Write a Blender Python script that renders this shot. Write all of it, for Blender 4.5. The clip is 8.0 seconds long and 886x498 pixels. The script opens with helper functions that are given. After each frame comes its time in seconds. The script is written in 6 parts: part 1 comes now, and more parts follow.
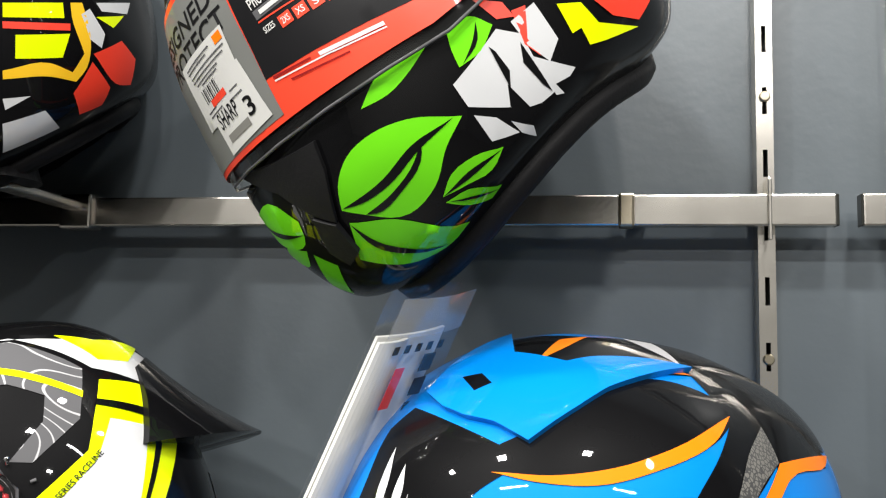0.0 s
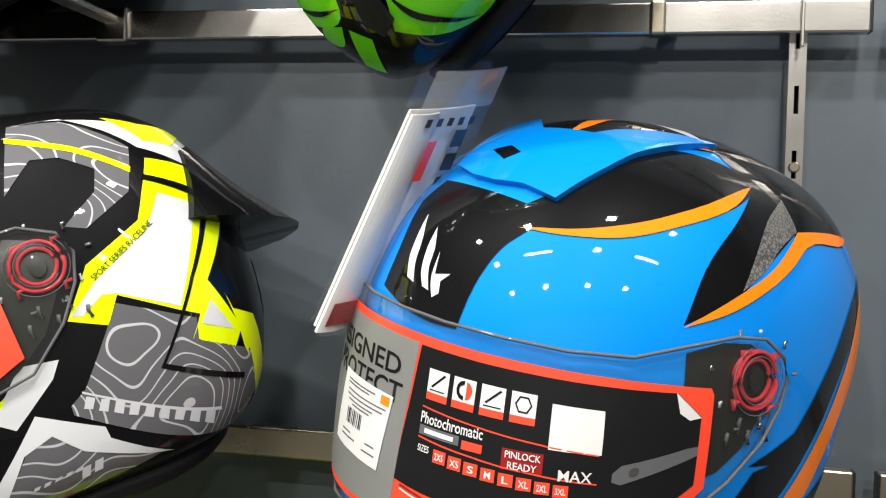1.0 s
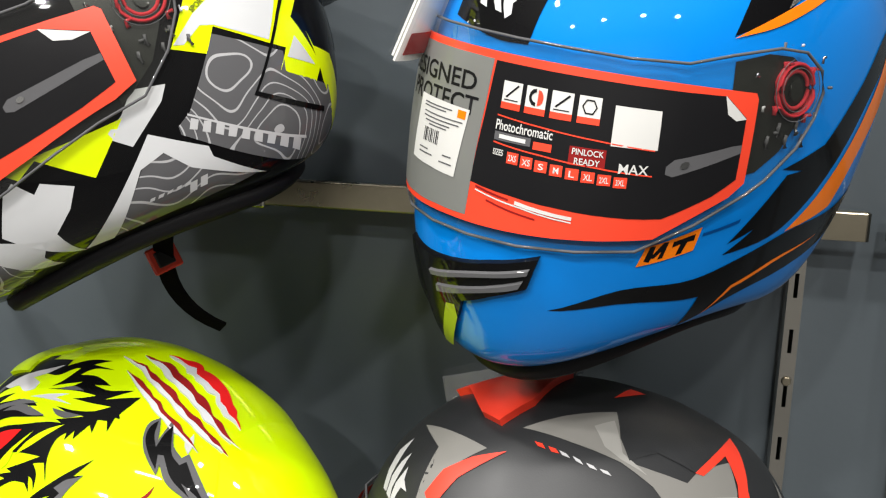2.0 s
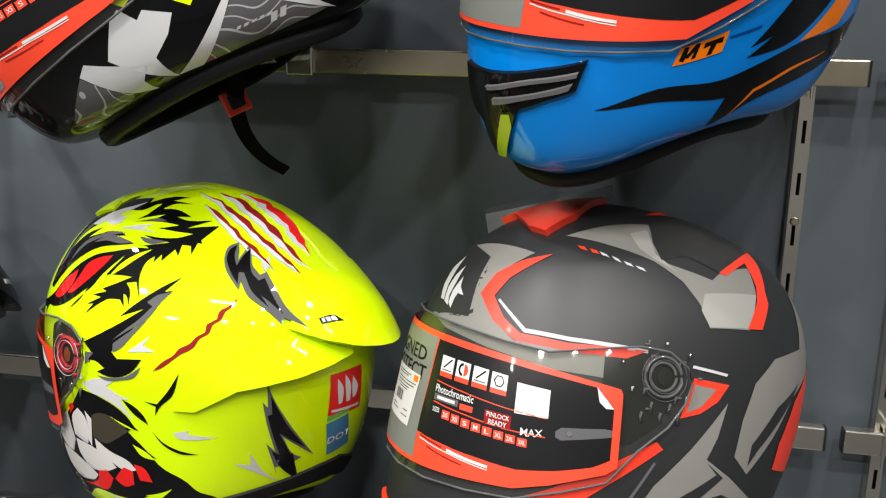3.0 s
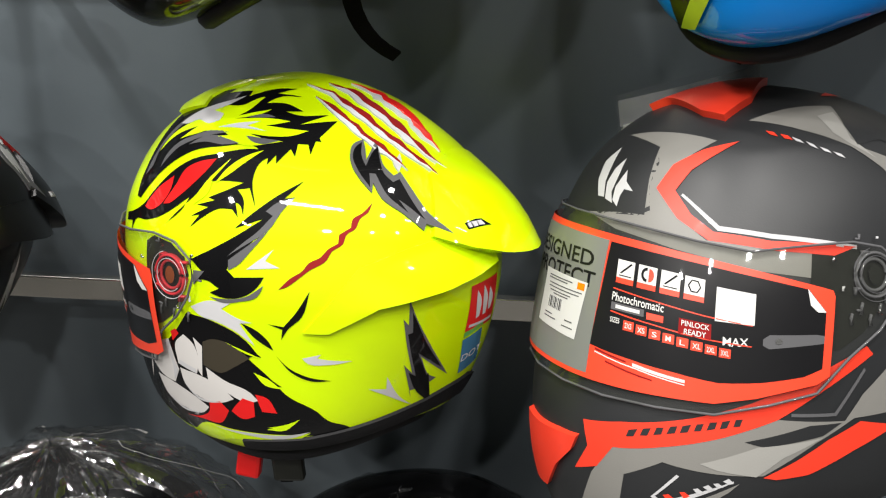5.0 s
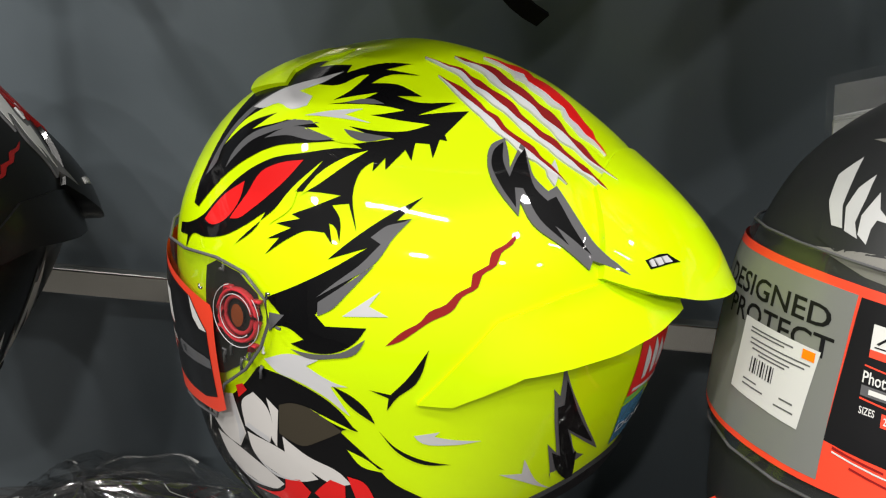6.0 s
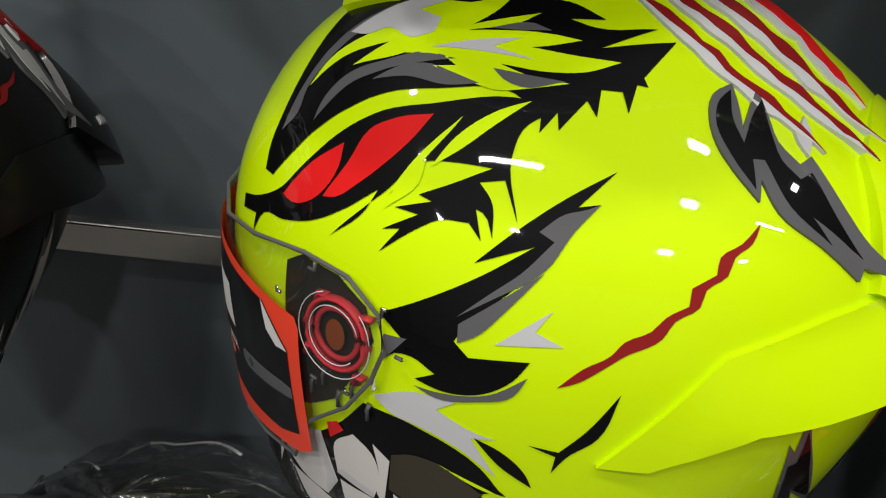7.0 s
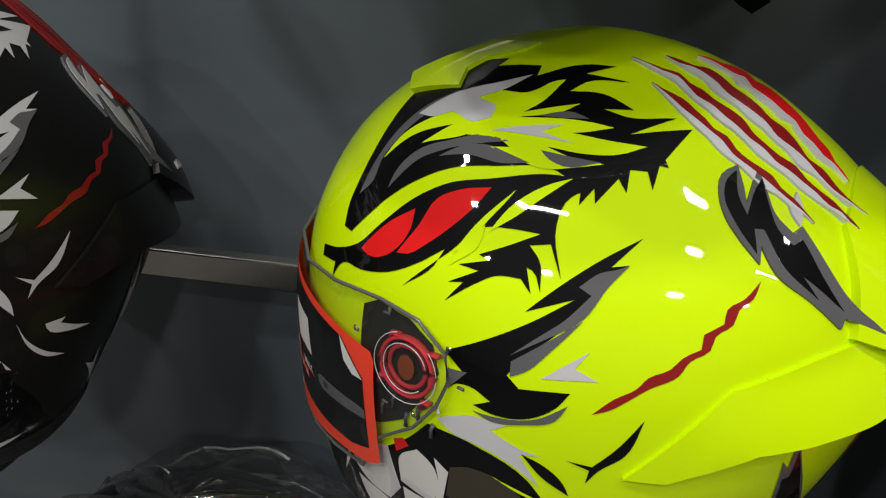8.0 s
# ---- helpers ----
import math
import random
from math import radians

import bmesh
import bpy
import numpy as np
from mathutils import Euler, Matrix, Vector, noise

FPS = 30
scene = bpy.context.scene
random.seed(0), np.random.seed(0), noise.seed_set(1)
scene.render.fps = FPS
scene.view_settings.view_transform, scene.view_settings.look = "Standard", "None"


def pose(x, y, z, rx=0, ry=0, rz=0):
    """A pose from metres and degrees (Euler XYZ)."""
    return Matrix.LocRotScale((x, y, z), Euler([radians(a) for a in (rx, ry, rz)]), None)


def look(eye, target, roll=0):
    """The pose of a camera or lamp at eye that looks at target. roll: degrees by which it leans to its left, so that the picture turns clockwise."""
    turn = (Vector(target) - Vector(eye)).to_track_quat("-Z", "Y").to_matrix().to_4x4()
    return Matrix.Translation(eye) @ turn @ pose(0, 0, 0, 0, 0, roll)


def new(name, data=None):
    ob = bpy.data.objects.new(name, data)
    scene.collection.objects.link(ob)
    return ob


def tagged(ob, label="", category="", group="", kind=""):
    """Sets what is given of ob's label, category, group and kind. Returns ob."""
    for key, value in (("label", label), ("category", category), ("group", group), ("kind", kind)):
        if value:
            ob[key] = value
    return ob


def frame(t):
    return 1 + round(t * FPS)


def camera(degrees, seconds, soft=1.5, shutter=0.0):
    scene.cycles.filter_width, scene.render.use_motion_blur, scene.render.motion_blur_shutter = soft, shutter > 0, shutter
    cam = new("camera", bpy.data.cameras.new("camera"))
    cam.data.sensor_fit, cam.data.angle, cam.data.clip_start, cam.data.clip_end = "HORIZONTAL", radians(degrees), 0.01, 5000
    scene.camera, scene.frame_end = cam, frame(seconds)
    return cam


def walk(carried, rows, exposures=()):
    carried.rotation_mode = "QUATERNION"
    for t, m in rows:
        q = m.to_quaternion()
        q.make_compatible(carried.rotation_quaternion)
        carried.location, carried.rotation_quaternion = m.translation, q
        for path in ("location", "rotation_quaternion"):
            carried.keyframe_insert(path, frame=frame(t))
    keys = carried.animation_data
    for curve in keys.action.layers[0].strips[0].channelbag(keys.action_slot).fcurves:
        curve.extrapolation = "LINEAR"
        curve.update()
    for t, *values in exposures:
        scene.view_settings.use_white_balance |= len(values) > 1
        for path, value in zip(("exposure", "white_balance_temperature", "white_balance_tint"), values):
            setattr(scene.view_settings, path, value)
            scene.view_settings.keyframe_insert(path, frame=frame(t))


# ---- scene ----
cam = camera(51.4, 8.0, soft=1.2)
PATH = [
    (0, (0.085, 0.088, 1.5), (-0.284, 2.284, 1.75), 1.3),
    (0.5, (0.086, 0.09, 1.476), (-0.311, 2.29, 1.591), 1.5),
    (1, (0.087, 0.074, 1.442), (-0.342, 2.271, 1.405), 1.8),
    (1.5, (0.092, 0.04, 1.409), (-0.339, 2.225, 1.172), 1.9),
    (2, (0.068, 0.006, 1.386), (-0.366, 2.158, 0.941), 1.7),
    (2.2, (0.062, -0.01, 1.377), (-0.372, 2.131, 0.884), 1.7),
    (3.3, (0.035, -0.12, 1.294), (-0.355, 2.007, 0.705), 0.2),
    (3.5, (0.026, -0.132, 1.295), (-0.336, 1.98, 0.643), 0),
    (4, (0.016, -0.157, 1.283), (-0.302, 1.948, 0.585), -0),
    (4.5, (-0.035, -0.139, 1.283), (-0.309, 1.966, 0.568), 0.1),
    (4.7, (-0.072, -0.102, 1.278), (-0.315, 2.005, 0.556), 0.3),
    (5.8, (-0.193, 0.099, 1.279), (-0.494, 2.13, 0.385), 0.5),
    (6, (-0.205, 0.13, 1.264), (-0.535, 2.157, 0.372), 0.9),
    (6.5, (-0.25, 0.197, 1.242), (-0.576, 2.171, 0.233), 1.3),
    (7, (-0.295, 0.26, 1.233), (-0.598, 2.193, 0.143), 1.4),
    (7.5, (-0.33, 0.288, 1.233), (-0.61, 2.204, 0.108), 1.7),
    (8, (-0.31, 0.209, 1.284), (-0.617, 2.139, 0.187), 1.7),
]
EXPOSURES = [(0.0, 0.12), (1.5, 0.03), (2.0, -0.06), (3.5, -0.12), (4.7, -0.06), (6.0, -0.38), (6.5, -0.66), (7.0, -0.95), (7.5, -1.12), (8.0, -1.04)]
walk(cam, [(t, look(eye, aim, roll)) for t, eye, aim, roll in PATH], EXPOSURES)

# ---- light ----
world = bpy.data.worlds.new("world")
world.use_nodes = True
scene.world = world
world.node_tree.nodes["Background"].inputs[0].default_value = (0.9, 0.95, 1.0, 1)
world.node_tree.nodes["Background"].inputs[1].default_value = 0.03
LAMPS = [(x, y) for y in (-0.1, -0.9, -1.9) for x in (-1.55, -0.6, 0.4, 1.35)]
LAMP_WATTS = 17.5
for lx, ly in LAMPS:
    data = bpy.data.lights.new("ceiling_spot_light", "AREA")
    data.shape, data.energy = "RECTANGLE", LAMP_WATTS * {-0.1: 1.0, -0.9: 1.15, -1.9: 1.6}[ly] * {-1.55: 1.15, -0.6: 1.15, 0.4: 0.9, 1.35: 0.7}[lx]
    data.size, data.size_y = (0.10, 0.10) if round(lx * 20 + ly * 10) % 3 else (0.50, 0.045)
    data.color = (1.0, 0.97, 0.93)
    lamp = new("ceiling_spot_light", data)
    lamp.matrix_world = look((lx, ly, 2.82), (lx, ly, 0))


# ---- materials ----
def nodes_of(mat):
    mat.use_nodes = True
    nt = mat.node_tree
    return nt, nt.nodes["Principled BSDF"]


def paint(name, rgb, rough=0.22, coat=0.6, metal=0.0, vary=0.06, grain=220.0, bump=0.03, spec=0.5):
    """A surface with a base colour, slight variation at two scales and a fine relief."""
    mat = bpy.data.materials.new(name)
    nt, b = nodes_of(mat)
    tc = nt.nodes.new("ShaderNodeTexCoord")
    n1 = nt.nodes.new("ShaderNodeTexNoise")
    n1.inputs["Scale"].default_value = 14.0
    n1.inputs["Detail"].default_value = 4
    n2 = nt.nodes.new("ShaderNodeTexNoise")
    n2.inputs["Scale"].default_value = grain
    n2.inputs["Detail"].default_value = 2
    for n in (n1, n2):
        nt.links.new(tc.outputs["Object"], n.inputs["Vector"])
    mix = nt.nodes.new("ShaderNodeMix")
    mix.data_type = "RGBA"
    mix.inputs[6].default_value = (*[c * (1 - vary) for c in rgb], 1)
    mix.inputs[7].default_value = (*[min(1, c * (1 + vary)) for c in rgb], 1)
    nt.links.new(n1.outputs["Fac"], mix.inputs[0])
    nt.links.new(mix.outputs[2], b.inputs["Base Color"])
    mr = nt.nodes.new("ShaderNodeMapRange")
    mr.inputs["To Min"].default_value = rough * 0.8
    mr.inputs["To Max"].default_value = rough * 1.25
    nt.links.new(n1.outputs["Fac"], mr.inputs["Value"])
    nt.links.new(mr.outputs[0], b.inputs["Roughness"])
    bp = nt.nodes.new("ShaderNodeBump")
    bp.inputs["Strength"].default_value = bump
    bp.inputs["Distance"].default_value = 0.001
    nt.links.new(n2.outputs["Fac"], bp.inputs["Height"])
    nt.links.new(bp.outputs[0], b.inputs["Normal"])
    if coat > 0.35:
        mr.inputs["To Min"].default_value, mr.inputs["To Max"].default_value, spec = 0.4, 0.55, 0.06
    b.inputs["Metallic"].default_value = metal
    b.inputs["Specular IOR Level"].default_value = spec
    b.inputs["Coat Weight"].default_value = coat
    b.inputs["Coat Roughness"].default_value = 0.025
    return mat


def clear(name, rgb, haze, rough=0.05, bump=0.0, skin=0.05):
    """Thin clear plastic: light passes tinted, the skin mirrors at a slant, and a little haze stays."""
    mat = bpy.data.materials.new(name)
    nt, b = nodes_of(mat)
    out = nt.nodes["Material Output"]
    tr = nt.nodes.new("ShaderNodeBsdfTransparent")
    tr.inputs[0].default_value = (*rgb, 1)
    gl = nt.nodes.new("ShaderNodeBsdfGlossy")
    gl.inputs["Roughness"].default_value = rough
    lw = nt.nodes.new("ShaderNodeLayerWeight")
    lw.inputs["Blend"].default_value = 0.5
    pw = nt.nodes.new("ShaderNodeMath")
    pw.operation = "POWER"
    pw.inputs[1].default_value = 3.5
    nt.links.new(lw.outputs["Facing"], pw.inputs[0])
    fr = nt.nodes.new("ShaderNodeMath")
    fr.operation = "MULTIPLY_ADD"
    fr.inputs[1].default_value, fr.inputs[2].default_value = 0.75, skin
    nt.links.new(pw.outputs[0], fr.inputs[0])
    b.inputs["Base Color"].default_value = (0.7, 0.7, 0.7, 1)
    b.inputs["Roughness"].default_value = 0.4
    if bump:
        tc = nt.nodes.new("ShaderNodeTexCoord")
        n = nt.nodes.new("ShaderNodeTexNoise")
        n.inputs["Scale"].default_value = 38.0
        n.inputs["Detail"].default_value = 3.0
        n.inputs["Distortion"].default_value = 1.2
        nt.links.new(tc.outputs["Object"], n.inputs["Vector"])
        bp = nt.nodes.new("ShaderNodeBump")
        bp.inputs["Strength"].default_value = bump
        bp.inputs["Distance"].default_value = 0.006
        nt.links.new(n.outputs["Fac"], bp.inputs["Height"])
        nt.links.new(bp.outputs[0], gl.inputs["Normal"])
        nt.links.new(bp.outputs[0], lw.inputs["Normal"])
    m1 = nt.nodes.new("ShaderNodeMixShader")
    m1.inputs[0].default_value = haze
    nt.links.new(tr.outputs[0], m1.inputs[1])
    nt.links.new(b.outputs[0], m1.inputs[2])
    m2 = nt.nodes.new("ShaderNodeMixShader")
    nt.links.new(fr.outputs[0], m2.inputs[0])
    nt.links.new(m1.outputs[0], m2.inputs[1])
    nt.links.new(gl.outputs[0], m2.inputs[2])
    nt.links.new(m2.outputs[0], out.inputs[0])
    return mat


LIME = paint("lime_gloss", (0.585, 0.825, 0.0), 0.28, 0.8)
LIMEDK = paint("lime_trim", (0.30, 0.40, 0.02), 0.3, 0.5)
NEON = paint("neon_yellow_gloss", (0.72, 0.88, 0.0), 0.28, 0.7)
BLUE = paint("blue_gloss", (0.0, 0.20, 0.66), 0.25, 0.8)
DBLUE = paint("dark_blue_print", (0.0, 0.06, 0.25), 0.3, 0.5)
BLACK = paint("black_gloss", (0.0025, 0.0025, 0.003), 0.2, 0.6)
SATIN = paint("black_satin", (0.006, 0.006, 0.006), 0.35, 0.15, spec=0.3)
MATT = paint("matt_charcoal", (0.018, 0.019, 0.0205), 0.45, 0.0, bump=0.08, grain=900)
GREY = paint("matt_grey", (0.20, 0.195, 0.18), 0.45, 0.0, bump=0.08, grain=900)
LGREY = paint("matt_pale_grey", (0.30, 0.295, 0.275), 0.45, 0.0, bump=0.08, grain=900)
DGREY = paint("grey_gloss", (0.10, 0.10, 0.105), 0.28, 0.6)
SILVER = paint("silver_print", (0.50, 0.50, 0.51), 0.3, 0.4)
RED = paint("red_matt", (0.82, 0.045, 0.020), 0.40, 0.1)
EYERED = paint("red_gloss", (0.70, 0.012, 0.012), 0.28, 0.7)
BADGER = paint("badge_red", (0.70, 0.02, 0.02), 0.35, 0.3)
DRED = paint("dark_red_gloss", (0.24, 0.012, 0.012), 0.3, 0.6)
ORANGE = paint("orange_gloss", (0.90, 0.20, 0.004), 0.28, 0.6)
YELLOW = paint("warm_yellow_gloss", (0.85, 0.50, 0.02), 0.28, 0.6)
LEAF = paint("leaf_green_gloss", (0.16, 0.72, 0.01), 0.28, 0.6)
WHITE = paint("white_gloss", (0.58, 0.59, 0.60), 0.25, 0.6)
TOOTH = paint("off_white_gloss", (0.60, 0.58, 0.56), 0.28, 0.6)
PAPER = paint("white_label", (0.60, 0.60, 0.58), 0.55, 0.0)
STICKB = paint("hologram_blue", (0.10, 0.32, 0.55), 0.25, 0.3, metal=0.4)
STICKG = paint("print_green", (0.12, 0.40, 0.08), 0.5, 0.0)
INK = paint("black_ink", (0.006, 0.006, 0.007), 0.5, 0.0, spec=0.15)
PANEL = paint("sticker_black", (0.008, 0.008, 0.009), 0.35, 0.2, spec=0.2)
PANELG = paint("sticker_grey", (0.17, 0.175, 0.165), 0.4, 0.2)
PANELR = paint("sticker_red", (0.85, 0.06, 0.025), 0.35, 0.2)
RUBBER = paint("black_rubber", (0.008, 0.008, 0.009), 0.55, 0.0, bump=0.2, grain=500, spec=0.2)
LINER = paint("black_fabric", (0.004, 0.004, 0.0045), 0.9, 0.0, bump=0.5, grain=800, spec=0.05)
DARKP = paint("dark_plastic", (0.014, 0.015, 0.012), 0.3, 0.2, spec=0.3)
REDP = paint("red_translucent_plastic", (0.45, 0.03, 0.04), 0.2, 0.6)
# brown tone for a reflection painted on the black gloss cheek
BROWN_REFLECTION = paint("bronze_print", (0.045, 0.038, 0.026), 0.3, 0.5)
AMBER = paint("amber_plastic", (0.20, 0.045, 0.012), 0.2, 0.6)
PIN = paint("pin_metal", (0.6, 0.6, 0.6), 0.25, 0.0, metal=1.0)
WALL = paint("blue_grey_wall", (0.094, 0.112, 0.125), 0.32, 0.0, vary=0.08, bump=0.15, grain=120)
PLASTER = paint("grey_plaster", (0.085, 0.088, 0.09), 0.8, 0.0)
# paler than the side walls, so the unseen south wall brightens the rails
PALE_BOUNCE = paint("pale_plaster", (0.22, 0.22, 0.21), 0.7, 0.0)
FLOORM = paint("floor_tile", (0.07, 0.069, 0.066), 0.4, 0.0)
VISOR = clear("clear_visor", (0.93, 0.94, 0.91), 0.012, 0.03)
# milky film whose paleness imitates bright glints along the bag's creases
FOLD_GLINT = clear("creased_film", (0.9, 0.9, 0.9), 0.7, 0.12, 0.5, 0.5)
FILM = clear("plastic_film", (0.985, 0.985, 0.99), 0.02, 0.08, 0.25, 0.2)
SLEEVE = clear("flat_film", (0.96, 0.965, 0.97), 0.03, 0.10, 0.2)
ACETATE = clear("bag_header", (0.85, 0.86, 0.86), 0.22, 0.12)


def steel():
    """Brushed steel, with fingermarks and a faint warm tarnish along its length."""
    mat = paint("brushed_steel", (0.74, 0.71, 0.65), 0.24, 0.0, metal=1.0, vary=0.22, bump=0.05, grain=400)
    return mat


STEEL = steel()
TARNISH = paint("tarnished_steel", (0.55, 0.49, 0.37), 0.28, 0.0, metal=1.0, vary=0.3, bump=0.08, grain=300)


def contour_map():
    """Grey panels with thin pale contour lines."""
    mat = paint("contour_print", (0.09, 0.09, 0.095), 0.3, 0.5)
    nt, b = nodes_of(mat)
    tc = nt.nodes.new("ShaderNodeTexCoord")
    n = nt.nodes.new("ShaderNodeTexNoise")
    n.inputs["Scale"].default_value = 17.0
    n.inputs["Detail"].default_value = 0.6
    nt.links.new(tc.outputs["Object"], n.inputs["Vector"])
    m1 = nt.nodes.new("ShaderNodeMath")
    m1.operation = "MULTIPLY"
    m1.inputs[1].default_value = 15.0
    nt.links.new(n.outputs["Fac"], m1.inputs[0])
    m2 = nt.nodes.new("ShaderNodeMath")
    m2.operation = "FRACT"
    nt.links.new(m1.outputs[0], m2.inputs[0])
    m3 = nt.nodes.new("ShaderNodeMath")
    m3.operation = "LESS_THAN"
    m3.inputs[1].default_value = 0.13
    nt.links.new(m2.outputs[0], m3.inputs[0])
    mx = nt.nodes.new("ShaderNodeMix")
    mx.data_type = "RGBA"
    mx.inputs[6].default_value = (0.10, 0.10, 0.105, 1)
    mx.inputs[7].default_value = (0.42, 0.42, 0.43, 1)
    nt.links.new(m3.outputs[0], mx.inputs[0])
    nt.links.new(mx.outputs[2], b.inputs["Base Color"])
    return mat


def honeycomb(name, dark, pale, scale, edge):
    """A print of pale cells on dark."""
    mat = paint(name, dark, 0.35, 0.3)
    nt, b = nodes_of(mat)
    tc = nt.nodes.new("ShaderNodeTexCoord")
    v = nt.nodes.new("ShaderNodeTexVoronoi")
    v.feature = "DISTANCE_TO_EDGE"
    v.inputs["Scale"].default_value = scale
    nt.links.new(tc.outputs["Object"], v.inputs["Vector"])
    m3 = nt.nodes.new("ShaderNodeMath")
    m3.operation = "GREATER_THAN"
    m3.inputs[1].default_value = edge
    nt.links.new(v.outputs["Distance"], m3.inputs[0])
    mx = nt.nodes.new("ShaderNodeMix")
    mx.data_type = "RGBA"
    mx.inputs[6].default_value = (*dark, 1)
    mx.inputs[7].default_value = (*pale, 1)
    nt.links.new(m3.outputs[0], mx.inputs[0])
    nt.links.new(mx.outputs[2], b.inputs["Base Color"])
    return mat


MAP = contour_map()
MESH = honeycomb("grey_mesh_print", (0.05, 0.05, 0.05), (0.16, 0.155, 0.14), 420.0, 0.12)
WEAVE = honeycomb("weave_print", (0.008, 0.008, 0.008), (0.03, 0.03, 0.029), 300.0, 0.2)
SKULLS = honeycomb("cell_print", (0.012, 0.012, 0.012), (0.36, 0.36, 0.355), 260.0, 0.2)


# ---- small mesh tools ----
def mesh_ob(name, verts, faces, mat, parent=None, label="", smooth=True):
    me = bpy.data.meshes.new(name)
    me.from_pydata([tuple(v) for v in verts], [], faces)
    me.validate()
    if smooth:
        me.polygons.foreach_set("use_smooth", [True] * len(me.polygons))
    me.materials.append(mat)
    me.update()
    ob = new(name, me)
    if parent is not None:
        ob.parent = parent
    if label:
        tagged(ob, label)
    return ob


def box_mesh(name, size, at, mat, parent=None, label="", bevel=0.0015):
    bm = bmesh.new()
    bmesh.ops.create_cube(bm, size=1.0, matrix=Matrix.Translation(at) @ Matrix.Diagonal((*size, 1)))
    if bevel:
        bmesh.ops.bevel(bm, geom=bm.edges[:], offset=min(bevel, min(size) * 0.3), segments=2, affect="EDGES", profile=0.5)
    me = bpy.data.meshes.new(name)
    bm.to_mesh(me)
    bm.free()
    me.materials.append(mat)
    ob = new(name, me)
    if parent is not None:
        ob.parent = parent
    if label:
        tagged(ob, label)
    return ob


# ---- room ----
WALL_Y = 0.822
RAIL_Y = 0.795
tagged(box_mesh("wall_north", (6.0, 0.12, 2.9), (0, WALL_Y + 0.06, 1.45), WALL, bevel=0), "smooth blue-grey painted shop wall behind the helmets", "wall", kind="structure")
# these three walls are unseen, added to bounce and mirror the lamplight
tagged(box_mesh("wall_south", (6.0, 0.12, 2.9), (0, -3.56, 1.45), PALE_BOUNCE, bevel=0), "plain grey unseen wall, added to close the room", "wall", kind="structure")
tagged(box_mesh("wall_east", (0.12, 4.322, 2.9), (3.06, -1.339, 1.45), PLASTER, bevel=0), "plain grey unseen wall, added to close the room", "wall", kind="structure")
tagged(box_mesh("wall_west", (0.12, 4.322, 2.9), (-3.06, -1.339, 1.45), PLASTER, bevel=0), "plain grey unseen wall, added to close the room", "wall", kind="structure")
tagged(box_mesh("floor", (6.24, 4.562, 0.1), (0, -1.339, -0.05), FLOORM, bevel=0), "grey tiled shop floor", "floor", kind="structure")
tagged(box_mesh("ceiling", (6.24, 4.562, 0.1), (0, -1.339, 2.95), PLASTER, bevel=0), "plain grey shop ceiling", "ceiling", kind="structure")
for lx, ly in LAMPS:
    fx = new("ceiling_lamp")
    fx.location = (lx, ly, 2.865)
    tagged(fx, "grey ceiling lamp with a bright panel", "lamp", "ceiling lamps")
    box_mesh("housing", (0.20, 0.20, 0.07) if round(lx * 20 + ly * 10) % 3 else (0.62, 0.10, 0.07), (0, 0, 0), PLASTER, fx)

RAILS = (1.955, 1.610, 1.2655, 0.914, 0.565)


def rail(x0, x1, z, mat):
    """A hollow steel bar with end caps, on stand-offs that reach the wall."""
    e = new("display_rail")
    e.location = ((x0 + x1) / 2, RAIL_Y, z)
    tagged(e, "brushed steel display rail across the blue-grey wall", "rail", "wall rails")
    w = x1 - x0
    box_mesh("bar", (w, 0.012, 0.024), (0, 0, 0), mat, e)
    for sx in (-1, 1):
        box_mesh("end_cap", (0.002, 0.0115, 0.0235), (sx * (w / 2 + 0.0005), 0, 0), DARKP, e, bevel=0.0005)
        box_mesh("stand_off", (0.012, WALL_Y - RAIL_Y - 0.006, 0.012), (sx * (w / 2 - 0.14), (WALL_Y - RAIL_Y + 0.006) / 2, 0), TARNISH, e)
    return e


for i, z in enumerate(RAILS):
    rail(-1.6, 0.258, z, STEEL if i != 2 else TARNISH)
    rail(0.276, 1.6, z, STEEL if i != 2 else TARNISH)


